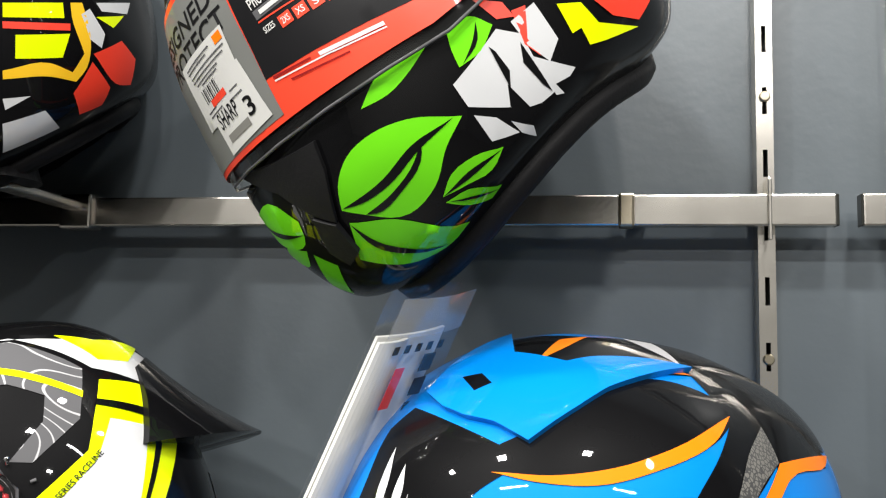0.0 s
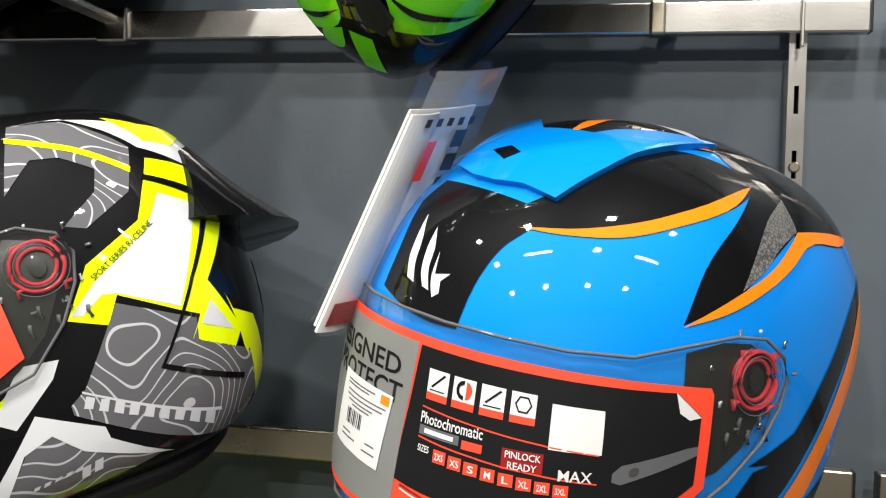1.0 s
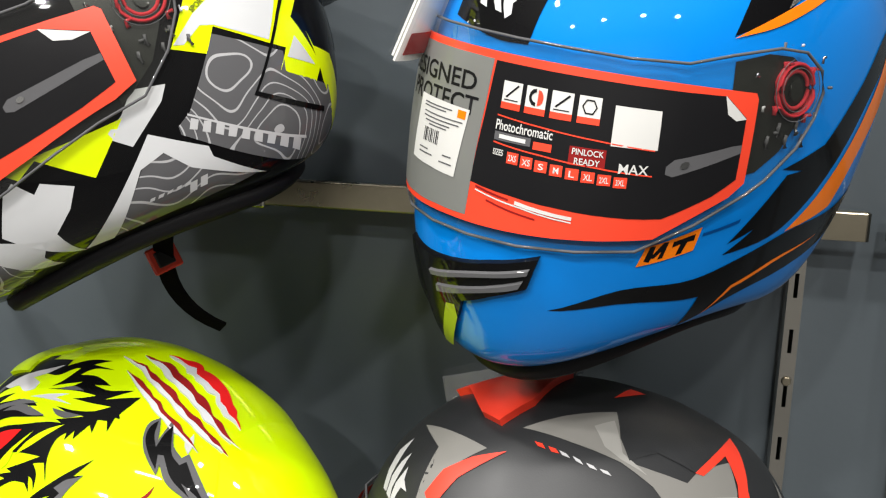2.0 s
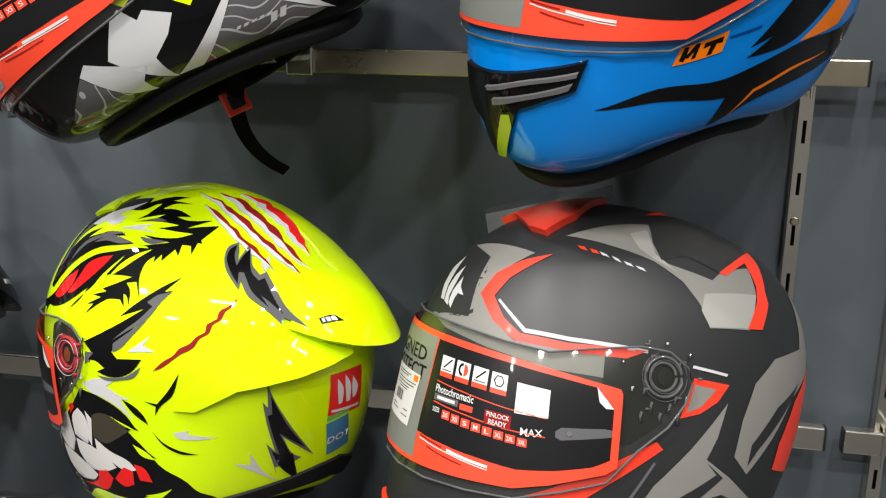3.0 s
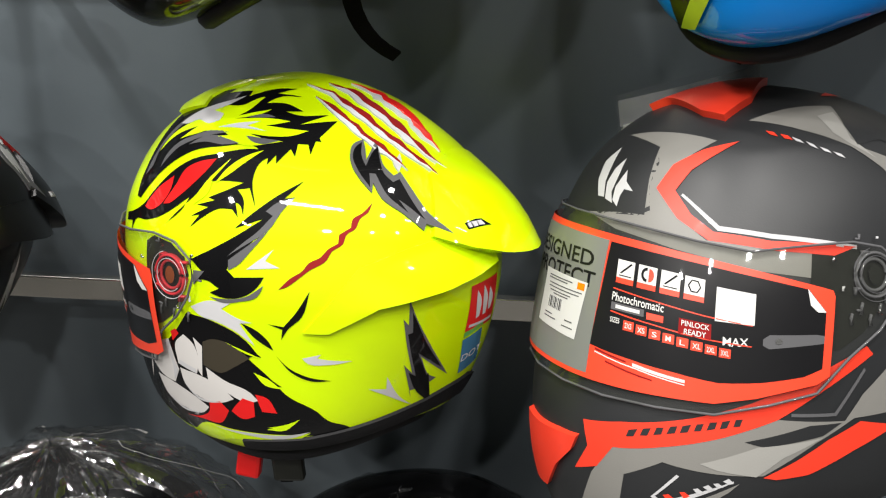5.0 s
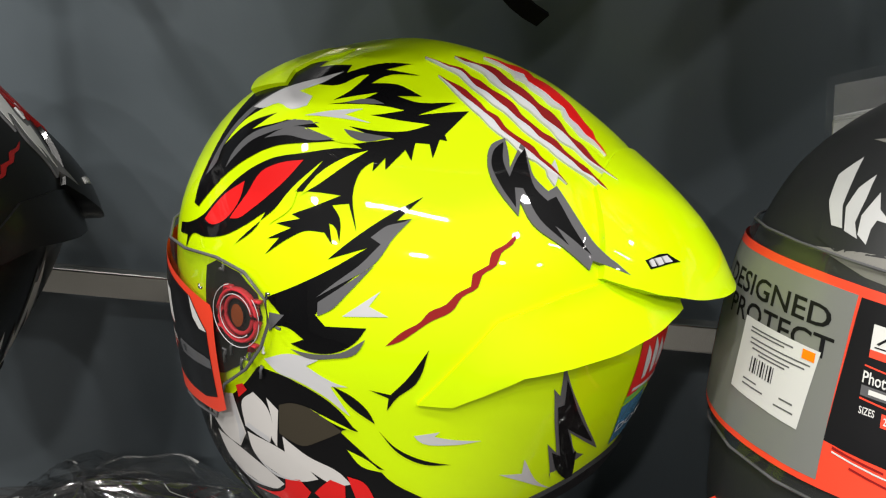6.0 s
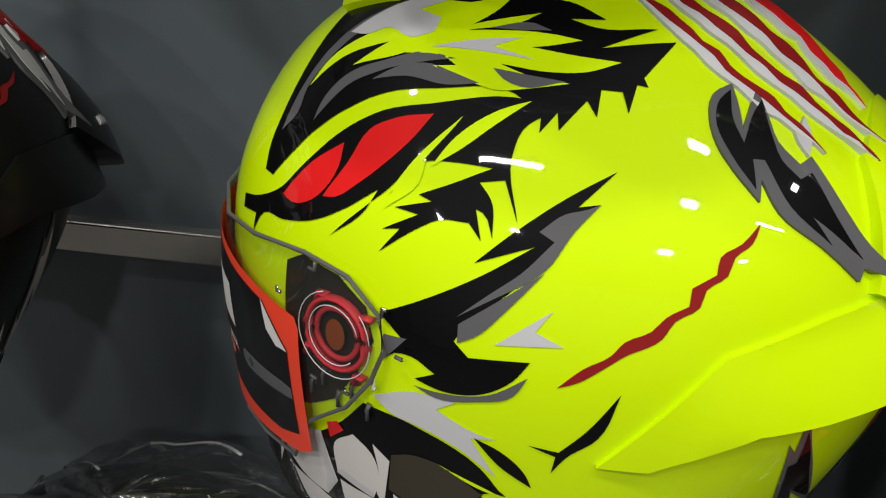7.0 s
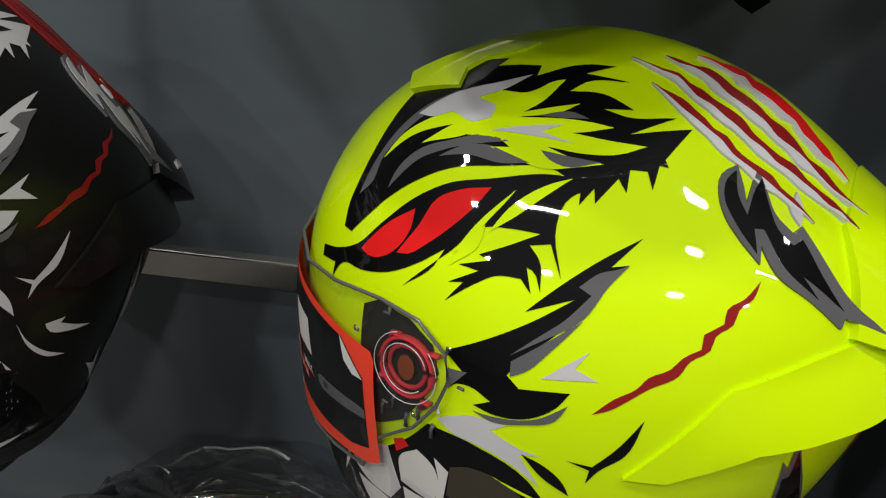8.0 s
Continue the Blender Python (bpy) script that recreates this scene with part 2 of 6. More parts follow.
def slotted_upright(x, mat):
    """A steel channel with punched slots and screws, fixed to the wall from floor to ceiling height."""
    e = new("slotted_upright")
    e.location = (x, WALL_Y, 0.0)
    tagged(e, "slotted steel wall upright with screws", "upright", "wall uprights")
    z0, z1, pitch, w, sw, sl = 0.30, 2.30, 0.0485, 0.0125, 0.0034, 0.021
    front = -0.020
    V, F = [], []

    def quad(xa, xb, za, zb):
        i = len(V)
        V.extend([(xa, front, za), (xb, front, za), (xb, front, zb), (xa, front, zb)])
        F.append((i, i + 1, i + 2, i + 3))

    z = z0
    while z < z1 - pitch:
        quad(-w / 2, w / 2, z, z + pitch - sl)
        quad(-w / 2, -sw / 2, z + pitch - sl, z + pitch)
        quad(sw / 2, w / 2, z + pitch - sl, z + pitch)
        z += pitch
    spot, order, U = {}, [], []
    for v in V:
        key = (round(v[0], 5), round(v[2], 5))
        if key not in spot:
            spot[key] = len(U)
            U.append(v)
        order.append(spot[key])
    mesh_ob("face", U, [tuple(order[i] for i in f) for f in F], mat, e, smooth=False).modifiers.new("thick", "SOLIDIFY").thickness = 0.0015
    for sx in (-1, 1):
        box_mesh("side_web", (0.0016, 0.0195, z - z0), (sx * (w / 2 - 0.0008), front / 2 + 0.0002, (z + z0) / 2), mat, e, bevel=0)
    box_mesh("back_strip", (w - 0.004, 0.001, z - z0), (0, -0.0006, (z + z0) / 2), DARKP, e, bevel=0)
    for zs in (0.62, 1.127, 1.50, 1.699, 2.1):
        bm = bmesh.new()
        bmesh.ops.create_cone(bm, segments=16, radius1=0.0042, radius2=0.0032, depth=0.002, cap_ends=True, matrix=Matrix.Translation((0, front - 0.002, zs)) @ Matrix.Rotation(radians(90), 4, "X"))
        me = bpy.data.meshes.new("screw")
        bm.to_mesh(me)
        bm.free()
        me.materials.append(TARNISH)
        new("screw", me).parent = e
    return e


for x in (-1.05, 0.2105, 0.312, 1.15):
    slotted_upright(x, STEEL)


def rail_bracket(x, z):
    """A thin steel plate that hooks in the upright's slot and grips the rail."""
    e = new("rail_bracket")
    e.location = (x, RAIL_Y - 0.008, z)
    tagged(e, "thin steel bracket plate gripping the rail", "bracket", "rail brackets")
    box_mesh("plate", (0.0026, 0.0035, 0.046), (0, 0, 0), STEEL, e, bevel=0.0006)
    box_mesh("hook", (0.0026, 0.022, 0.010), (0, 0.013, 0.0195), STEEL, e, bevel=0.0006)


for x in (-1.05, 0.2105, 0.312, 1.15):
    for z in RAILS:
        rail_bracket(x, z)


def rail_clip(x, z):
    """A bare steel clip round the rail."""
    tagged(box_mesh("rail_clip", (0.012, 0.016, 0.026), (x, RAIL_Y - 0.001, z), TARNISH, bevel=0.002), "small tarnished steel clip round the rail", "clip")


def helmet_arm(x, z, reach):
    """A clip round the rail with a flat bar and a round pad that carries a helmet from inside."""
    e = new("display_bracket")
    e.location = (x, RAIL_Y, z)
    tagged(e, "steel clip and arm on the rail carrying a helmet", "bracket", "display brackets")
    box_mesh("clip", (0.028, 0.020, 0.029), (0, -0.001, 0), STEEL, e, bevel=0.002)
    box_mesh("arm", (0.016, reach, 0.006), (0, -0.012 - reach / 2, 0.004), STEEL, e)
    bm = bmesh.new()
    bmesh.ops.create_cone(bm, segments=24, radius1=0.030, radius2=0.026, depth=0.012, cap_ends=True, matrix=Matrix.Translation((0, -0.012 - reach, 0.012)))
    me = bpy.data.meshes.new("pad")
    bm.to_mesh(me)
    bm.free()
    me.materials.append(RUBBER)
    new("pad", me).parent = e


for x in (-0.343, -0.03):
    helmet_arm(x, 1.610, 0.10)
rail_clip(0.107, 1.610)
for x in (-0.63, -0.27, 0.075):
    helmet_arm(x, 1.2655, 0.15)
for x in (-0.70, -0.30, 0.05):
    helmet_arm(x, 0.914, 0.15)
for x in (-0.54, -0.245, 0.06):
    helmet_arm(x, 0.565, 0.15)


# ---- helmets ----
from mathutils.bvhtree import BVHTree
from mathutils.geometry import delaunay_2d_cdt

FRONT = [(0.120, -0.132), (0.150, -0.122), (0.168, -0.085), (0.168, -0.045), (0.163, -0.01), (0.156, 0.03), (0.136, 0.075), (0.097, 0.112), (0.048, 0.132), (0, 0.138)]
REAR = [(0.085, -0.108), (0.112, -0.100), (0.135, -0.065), (0.152, -0.015), (0.158, 0.03), (0.150, 0.07), (0.120, 0.105), (0.07, 0.128), (0.03, 0.136), (0, 0.138)]
SIDE = [(0.083, -0.124), (0.108, -0.112), (0.121, -0.075), (0.127, -0.025), (0.126, 0.02), (0.117, 0.06), (0.096, 0.097), (0.060, 0.124), (0.025, 0.136), (0, 0.138)]


def spline(pts, n):
    """n + 1 even steps along a smooth curve through the points."""
    out = []
    k = len(pts) - 1
    P = [Vector((*p, 0)) for p in pts]
    P = [2 * P[0] - P[1]] + P + [Vector((-P[-2].x, P[-2].y, 0))]
    for i in range(n + 1):
        u = min(i * k / n, k - 1e-9)
        j = int(u)
        t = u - j
        a, b, c, d = P[j:j + 4]
        out.append(0.5 * ((2 * b) + (c - a) * t + (2 * a - 5 * b + 4 * c - d) * t * t + (3 * b - a - 3 * c + d) * t ** 3))
    return out


def way(az, el):
    """The direction at an azimuth (0 ahead, 90 to the helmet's left) and a height angle, in degrees."""
    a, e = radians(az), radians(el)
    return Vector((math.cos(e) * math.cos(a), math.cos(e) * math.sin(a), math.sin(e)))


def shell_points(shape, scale=1.0, rows=54, cols=112, bulges=()):
    """The outer surface, row by row from the bottom edge to the crown. shape: factors on the front, rear, width, height, chin drop and neck drop.
    bulges: (azimuth, height angle, share of the radius) of broad swellings and hollows."""
    front, rear, wide, high, chin, neck = shape
    f, r, s = spline(FRONT, rows), spline(REAR, rows), spline(SIDE, rows)
    V = []
    for k in range(rows):
        fz = f[k].y * (high if f[k].y > 0 else chin)
        rz = r[k].y * (high if r[k].y > 0 else neck)
        sz = s[k].y * (high if s[k].y > 0 else (chin + neck) / 2)
        for c in range(cols):
            a = 2 * math.pi * c / cols
            ca, sa = math.cos(a), math.sin(a)
            e = 2 / 2.15
            x = math.copysign(abs(ca) ** e, ca) * (f[k].x * front if ca > 0 else r[k].x * rear)
            y = math.copysign(abs(sa) ** e, sa) * s[k].x * wide
            w = ca * ca
            V.append(Vector((x, y, w * (fz if ca > 0 else rz) + (1 - w) * sz)) * scale)
    V.append(Vector((0, 0, f[rows].y * high)) * scale)
    swell = [(way(az, el), share) for az, el, share in bulges]
    for v in V:
        d = v.normalized()
        v *= 1 + sum(share * math.exp(-(math.degrees(math.acos(max(-1, min(1, d.dot(c))))) / 30) ** 2) for c, share in swell)
    F = []
    for k in range(rows - 1):
        for c in range(cols):
            d = (c + 1) % cols
            F.append((k * cols + c, k * cols + d, (k + 1) * cols + d, (k + 1) * cols + c))
    top = len(V) - 1
    k = rows - 1
    for c in range(cols):
        F.append((k * cols + c, k * cols + (c + 1) % cols, top))
    return V, F


SKINS = {}


def on_skin(skin, d, lift=0.0):
    hit = skin.ray_cast(Vector((0, 0, 0)), d)
    if hit[0] is None:
        return d * 0.13
    n = hit[1] if hit[1].dot(d) > 0 else -hit[1]
    return hit[0] + (d * 0.5 + n * 0.5).normalized() * lift


CURVED = {}


def bend(dirs, limit):
    """Directions along an outline with its gentle turns rounded off and its sharp tips kept."""
    n = len(dirs)
    lead = []
    for i in range(n):
        a, b, c = dirs[i - 1], dirs[i], dirs[(i + 1) % n]
        u, v = b - a, c - b
        if u.length < 1e-6 or v.length < 1e-6 or u.angle(v) > radians(limit):
            lead.append(None)
        else:
            lead.append((u.normalized() * v.length + v.normalized() * u.length).normalized())
    out = []
    for i in range(n):
        a, b = dirs[i], dirs[(i + 1) % n]
        chord = b - a
        out.append(a)
        k = min(4, int(chord.length / 0.025))
        if k < 1 or (lead[i] is None and lead[(i + 1) % n] is None):
            continue
        p = (lead[i] or chord.normalized()) * chord.length
        q = (lead[(i + 1) % n] or chord.normalized()) * chord.length
        for j in range(1, k + 1):
            t = j / (k + 1)
            h = a * (2 * t ** 3 - 3 * t * t + 1) + p * (t ** 3 - 2 * t * t + t) + b * (3 * t * t - 2 * t ** 3) + q * (t ** 3 - t * t)
            out.append(h.normalized())
    return out


def patch(name, outline, mat, parent, lift=0.0006, height=0.0, label="", step=0.035, rise=None, wide=False):
    """A piece that lies on the helmet's shell inside an outline of (azimuth, height angle) pairs.
    lift: how far above the shell; height: its own thickness, with walls down to the shell; rise(d): extra height by direction;
    wide: for pieces that reach far round the helmet."""
    skin = SKINS[parent.name if parent.name in SKINS else parent.parent.name][2]
    dirs = [way(*p) for p in outline]
    if parent.name in CURVED and not wide and name not in ("base_plate", "spoiler", "side_wing", "roof_scoop", "chin_vent", "white_mark", "mark_stroke", "red_mark", "neon_mark"):
        dirs = bend(dirs, CURVED[parent.name])
    mid = sum(dirs, Vector()).normalized()
    ux = Vector((-mid.y, mid.x, 0))
    ux = ux.normalized() if ux.length > 1e-6 else Vector((0, 1, 0))
    uy = mid.cross(ux)
    flat = []
    for i, d in enumerate(dirs):
        e = dirs[(i + 1) % len(dirs)]
        n = max(1, int((e - d).length / step + 0.5))
        for j in range(n):
            q = d.lerp(e, j / n).normalized()
            if wide:
                a, el = outline[i], outline[(i + 1) % len(dirs)]
                flat.append(Vector((radians(a[0] + (el[0] - a[0]) * j / n), radians(a[1] + (el[1] - a[1]) * j / n))))
                continue
            q = q / max(0.15, q.dot(mid))
            flat.append(Vector((q.dot(ux), q.dot(uy))))
    nb = len(flat)
    xs, ys = [p.x for p in flat], [p.y for p in flat]
    inner = []

    def inside(x, y):
        c = False
        for i in range(nb):
            p, q = flat[i], flat[i - 1]
            if (p.y > y) != (q.y > y) and x < (q.x - p.x) * (y - p.y) / (q.y - p.y) + p.x:
                c = not c
        return c

    nx, ny = int((max(xs) - min(xs)) / step), int((max(ys) - min(ys)) / step)
    for i in range(1, nx + 1):
        for j in range(1, ny + 1):
            x, y = min(xs) + (i - 0.5 * (j % 2)) * step, min(ys) + j * step
            if inside(x, y) and min((x - p.x) ** 2 + (y - p.y) ** 2 for p in flat) > (0.45 * step) ** 2:
                inner.append(Vector((x, y)))
    vs, _, fs, _, _, _ = delaunay_2d_cdt(flat + inner, [(i, (i + 1) % nb) for i in range(nb)], [list(range(nb))], 1, 1e-6)
    V = []
    for v in vs:
        d = way(math.degrees(v.x), math.degrees(v.y)) if wide else (mid + ux * v.x + uy * v.y).normalized()
        V.append(on_skin(skin, d, lift + height + (rise(d) if rise else 0)))
    F = []
    for f in fs:
        a, b, c = (V[i] for i in f[:3])
        F.append(tuple(f) if (b - a).cross(c - a).dot(a) > 0 else tuple(reversed(f)))
    if height or rise:
        count = {}
        for f in F:
            for i in range(len(f)):
                e = (f[i], f[(i + 1) % len(f)])
                count[e] = 1
        rim = [e for e in count if (e[1], e[0]) not in count]
        low = {}
        for a, b in rim:
            for i in (a, b):
                if i not in low:
                    low[i] = len(V)
                    V.append(on_skin(skin, V[i].normalized(), lift * 0.2 - 0.001))
        for a, b in rim:
            F.append((b, a, low[a], low[b]))
    ob = mesh_ob(name, V, F, mat, parent, label)
    if height or rise:
        ob.data.set_sharp_from_angle(angle=radians(40))
    return ob


def shell(parent, mat):
    """The outer shell with the eye opening cut out and a thickness, and the dark lining inside it."""
    V, F, _ = SKINS[parent.name]
    keep = []
    for i, f in enumerate(F):
        k, c = divmod(i, 112)
        if k < 53 and 18 <= k <= 22 and (c < 17 or c > 94):
            continue
        keep.append(f)
    ob = mesh_ob("shell", V, keep, mat, parent)
    so = ob.modifiers.new("thick", "SOLIDIFY")
    so.thickness, so.offset = 0.004, -1
    V2, F2 = shell_points(SKINS[parent.name + ".shape"][0], 0.93, 26, 48, SKINS[parent.name + ".shape"][1])
    mesh_ob("lining", V2, F2, LINER, parent, "black padded fabric lining")
    return ob


def tube(name, pts, size, mat, parent, label="", ring=8, closed=False):
    """A round bar of even or varying thickness along points."""
    V, F = [], []
    n = len(pts)
    for i, p in enumerate(pts):
        q = pts[(i + 1) % n] if (closed or i < n - 1) else p
        o = pts[i - 1] if (closed or i > 0) else p
        t = (Vector(q) - Vector(o)).normalized()
        a = t.orthogonal().normalized() if abs(t.z) > 0.99 else t.cross(Vector((0, 0, 1))).normalized()
        b = t.cross(a)
        sz = size
        for k in range(ring):
            g = 2 * math.pi * k / ring
            V.append(Vector(p) + a * sz[0] * math.cos(g) + b * sz[1] * math.sin(g))
    for i in range(n if closed else n - 1):
        j = (i + 1) % n
        for k in range(ring):
            q = (k + 1) % ring
            F.append((i * ring + k, j * ring + k, j * ring + q, i * ring + q))
    if not closed:
        F.append(tuple(range(ring)))
        F.append(tuple((n - 1) * ring + k for k in reversed(range(ring))))
    return mesh_ob(name, V, F, mat, parent, label)


def rim(parent, size=0.0065):
    """The rubber bead along the bottom edge and the padded neck roll inside it."""
    V = SKINS[parent.name][0]
    ring = [V[c] + Vector((0, 0, -0.001)) for c in range(0, 112, 2)]
    tube("edge_trim", ring, (size, size * 1.25), RUBBER, parent, "black rubber edge trim", closed=True)
    inner = [Vector((p.x * 0.87, p.y * 0.87, p.z + 0.004)) for p in ring]
    tube("neck_roll", inner, (0.012, 0.010), LINER, parent, "black padded neck roll", closed=True)


def helmet(label, m, shape, mat, bulges=()):
    e = new("helmet")
    e.matrix_world = m
    tagged(e, label, "helmet", "helmets on the wall")
    V, F = shell_points(shape, bulges=bulges)
    SKINS[e.name] = (V, F, BVHTree.FromPolygons(V, F))
    SKINS[e.name + ".shape"] = (shape, bulges)
    shell(e, mat)
    rim(e)
    return e


class Sheet:
    """The printed sheet on a visor: across is the azimuth in degrees, down runs from 0 at its top edge to 1 at its bottom edge."""

    def __init__(self, ob, top, slope, low, low_slope, curl, shift=1.0, stretch=1.03, end=64.5):
        self.ob, self.top, self.slope, self.low, self.low_slope, self.curl = ob, top, slope, low, low_slope, curl
        self.shift, self.stretch, self.end = shift, stretch, end
        self.host = None

    def raw(self, az, v):
        up = self.top + self.slope * az
        down = self.low + self.low_slope * az + max(0, abs(az) - 45) * self.curl
        return (az, up + (down - up) * v)

    def at(self, u, v):
        knee = self.shift + 50 * self.stretch
        az = self.shift + u * self.stretch if u < 50 else knee + (u - 50) * (self.end - knee) / 17
        return self.raw(az, v)

    def piece(self, name, corners, mat, layer, parent=None):
        pts = []
        n = len(corners)
        for i, (u, v) in enumerate(corners):
            u2, v2 = corners[(i + 1) % n]
            k = max(1, int(abs(u2 - u) / 9))
            for j in range(k):
                pts.append(self.at(u + (u2 - u) * j / k, v + (v2 - v) * j / k))
        big = max(c[0] for c in corners) - min(c[0] for c in corners) > 60
        return patch(name, pts, mat, parent or self.host or self.ob, lift=0.0058 + 0.00022 * layer, wide=big, step=0.05)

    def box(self, name, u0, u1, v0, v1, mat, layer, parent=None):
        return self.piece(name, [(u0, v0), (u1, v0), (u1, v1), (u0, v1)], mat, layer, parent)

    def text(self, name, words, u0, u1, v0, v1, mat, layer, parent=None):
        """Words in the built-in font, bent onto the visor."""
        P, F = flat_text(words)
        skin = SKINS[self.ob.name][2]
        V = []
        for p in P:
            u, v = u0 + (u1 - u0) * p[0], v1 + (v0 - v1) * p[1]
            V.append(on_skin(skin, way(*self.at(u, v)), 0.0058 + 0.00022 * layer))
        return mesh_ob(name, V, F, mat, parent or self.host or self.ob)


def flat_text(words):
    """The outline of words in the built-in font, as points from 0 to 1 both ways, and faces."""
    cu = bpy.data.curves.new("lettering", "FONT")
    cu.body, cu.resolution_u, cu.offset = words, 3, 0.012
    ob = bpy.data.objects.new("lettering", cu)
    scene.collection.objects.link(ob)
    bpy.context.view_layer.update()
    me = ob.to_mesh()
    P = [v.co.copy() for v in me.vertices]
    F = [tuple(p.vertices) for p in me.polygons]
    ob.to_mesh_clear()
    bpy.data.objects.remove(ob)
    bpy.data.curves.remove(cu)
    xs, ys = [p.x for p in P], [p.y for p in P]
    x0, x1, y0, y1 = min(xs), max(xs), min(ys), max(ys)
    return [((p.x - x0) / (x1 - x0), (p.y - y0) / (y1 - y0)) for p in P], F


def shell_text(ob, words, start, stop, height, mat, lift=0.001):
    """Words along a line on the shell, between two (azimuth, height angle) places."""
    P, F = flat_text(words)
    a, b = way(*start), way(*stop)
    up = (a + b).normalized().cross(b - a).normalized()
    V = [on_skin(SKINS[ob.name][2], (a.lerp(b, x) + up * (y * height)).normalized(), lift) for x, y in P]
    return mesh_ob("lettering", V, F, mat, ob)


def visor(ob, sheet, off=0.0, reach=1.0):
    """The clear shield, from pivot to pivot."""
    left = [(92, 1 + off), (90.5, 6 + off), (84, 10 + off), (75, 10.5 + off), (62, 8.2 + off)]
    left = [(a * reach, e) for a, e in left]
    pts = [(a, e) for a, e in left]
    for u in (48, 36, 24, 12, 0, -12, -24, -36, -48):
        pts.append((u, sheet.raw(u, 0)[1] + 3.4 + max(0, abs(u) - 40) * 0.1))
    pts += [(-a, e) for a, e in reversed(left)]
    low = [(-90 * reach, -5 + off), (-85 * reach, -12 + off), (-76 * reach, -19 + off)]
    pts += low
    for u in (-66, -54, -42, -30, -18, -6, 6, 18, 30, 42, 54, 66):
        pts.append((u, sheet.raw(u, 1)[1] - 2.2))
    pts += [(-a, e) for a, e in reversed(low)]
    v = patch("visor", pts, VISOR, ob, lift=0.0042, label="clear glossy plastic visor", wide=True, step=0.06)
    skin = SKINS[ob.name][2]
    edge = [on_skin(skin, way(a, e), 0.0045) for a, e in pts]
    tube("visor_seal", edge, (0.0009, 0.0009), DGREY, ob, "thin grey visor edge", ring=6, closed=True)
    return v


def printed_sheet(sheet, price=True, rating=False):
    """The maker's printed sheet stuck over the visor, with its panels, icons and sizes."""
    red = sheet.piece("printed_sheet", [(-64, 0.0), (66, 0.0), (67, 0.06), (67, 0.94), (62, 1.0), (-62, 1.0)], PANELR, 0)
    tagged(red, "printed red, black and grey sheet stuck on the visor")
    sheet.host = red
    sheet.piece("grey_panel", [(-36, 0.05), (6, 0.05), (4, 0.97), (-34, 0.97)], PANELG, 1)
    sheet.piece("black_panel", [(6.6, 0.055), (56, 0.055), (63.5, 0.25), (63.5, 0.85), (56, 0.90), (44, 0.89), (4.4, 0.79)], PANEL, 1)
    sheet.piece("black_panel", [(-63, 0.06), (-36.6, 0.06), (-35, 0.88), (-63, 0.90)], PANEL, 1)
    sheet.piece("white_corner", [(55.5, 0.05), (63.5, 0.26), (60, 0.27), (57, 0.21)], PAPER, 2)
    for i in range(4):
        u = 9.4 + 5.4 * i
        sheet.box("icon", u, u + 4.4, 0.165, 0.295, PAPER, 2)
        sheet.box("icon_strip", u, u + 4.4, 0.295, 0.335, PANELR, 2)
        if i in (0, 2):
            sheet.piece("icon_mark", [(u + 3.4, 0.18), (u + 3.8, 0.185), (u + 1.2, 0.265), (u + 0.8, 0.26)], INK, 3)
            sheet.box("icon_mark", u + 0.6, u + 3.8, 0.275, 0.282, INK, 3)
        elif i == 1:
            arc = [(u + 2.2 + 1.5 * math.cos(a), 0.23 - 0.055 * math.sin(a)) for a in np.linspace(1.6, 4.7, 7)]
            sheet.piece("icon_mark", arc + [(u + 2.2 + 0.9 * math.cos(a), 0.23 - 0.032 * math.sin(a)) for a in np.linspace(4.7, 1.6, 7)], INK, 3)
            sheet.piece("icon_mark", [(u + 2.6 + 1.2 * math.cos(a), 0.23 - 0.05 * math.sin(a)) for a in np.linspace(-1.57, 1.57, 7)], PANELR, 3)
        else:
            for turn in (0, math.pi):
                six = [(u + 2.2 + 1.5 * math.cos(a), 0.23 - 0.052 * math.sin(a)) for a in np.linspace(turn, turn + math.pi, 4)]
                inn = [(u + 2.2 + 1.2 * math.cos(a), 0.23 - 0.042 * math.sin(a)) for a in np.linspace(turn + math.pi, turn, 4)]
                sheet.piece("icon_mark", six + inn, INK, 3)
    sheet.box("white_square", 32.6, 41.4, 0.195, 0.445, PAPER, 2)
    for v in (0.375, 0.535):
        sheet.piece("red_line", [(9, v), (41, v + 0.07), (41, v + 0.078), (9, v + 0.008)], PANELR, 2)
    sheet.text("lettering", "Photochromatic", 9, 21.5, 0.405, 0.465, PAPER, 2)
    sheet.box("logo_bar", 9, 17.2, 0.475, 0.525, DGREY, 2)
    sheet.box("logo_bar", 10.2, 16.2, 0.488, 0.512, PAPER, 3)
    sheet.box("red_pill", 17.8, 21.6, 0.49, 0.535, PANELR, 2)
    sheet.box("red_tag", 25, 32, 0.475, 0.585, DRED, 2)
    sheet.text("lettering", "PINLOCK", 25.6, 31.6, 0.485, 0.522, PAPER, 3)
    sheet.text("lettering", "READY", 26.2, 31.0, 0.54, 0.577, PAPER, 3)
    sheet.text("lettering", "MAX", 34.6, 40.2, 0.545, 0.605, PAPER, 2)
    sheet.text("lettering", "SIZES", 9.2, 11.6, 0.575, 0.61, PAPER, 2)
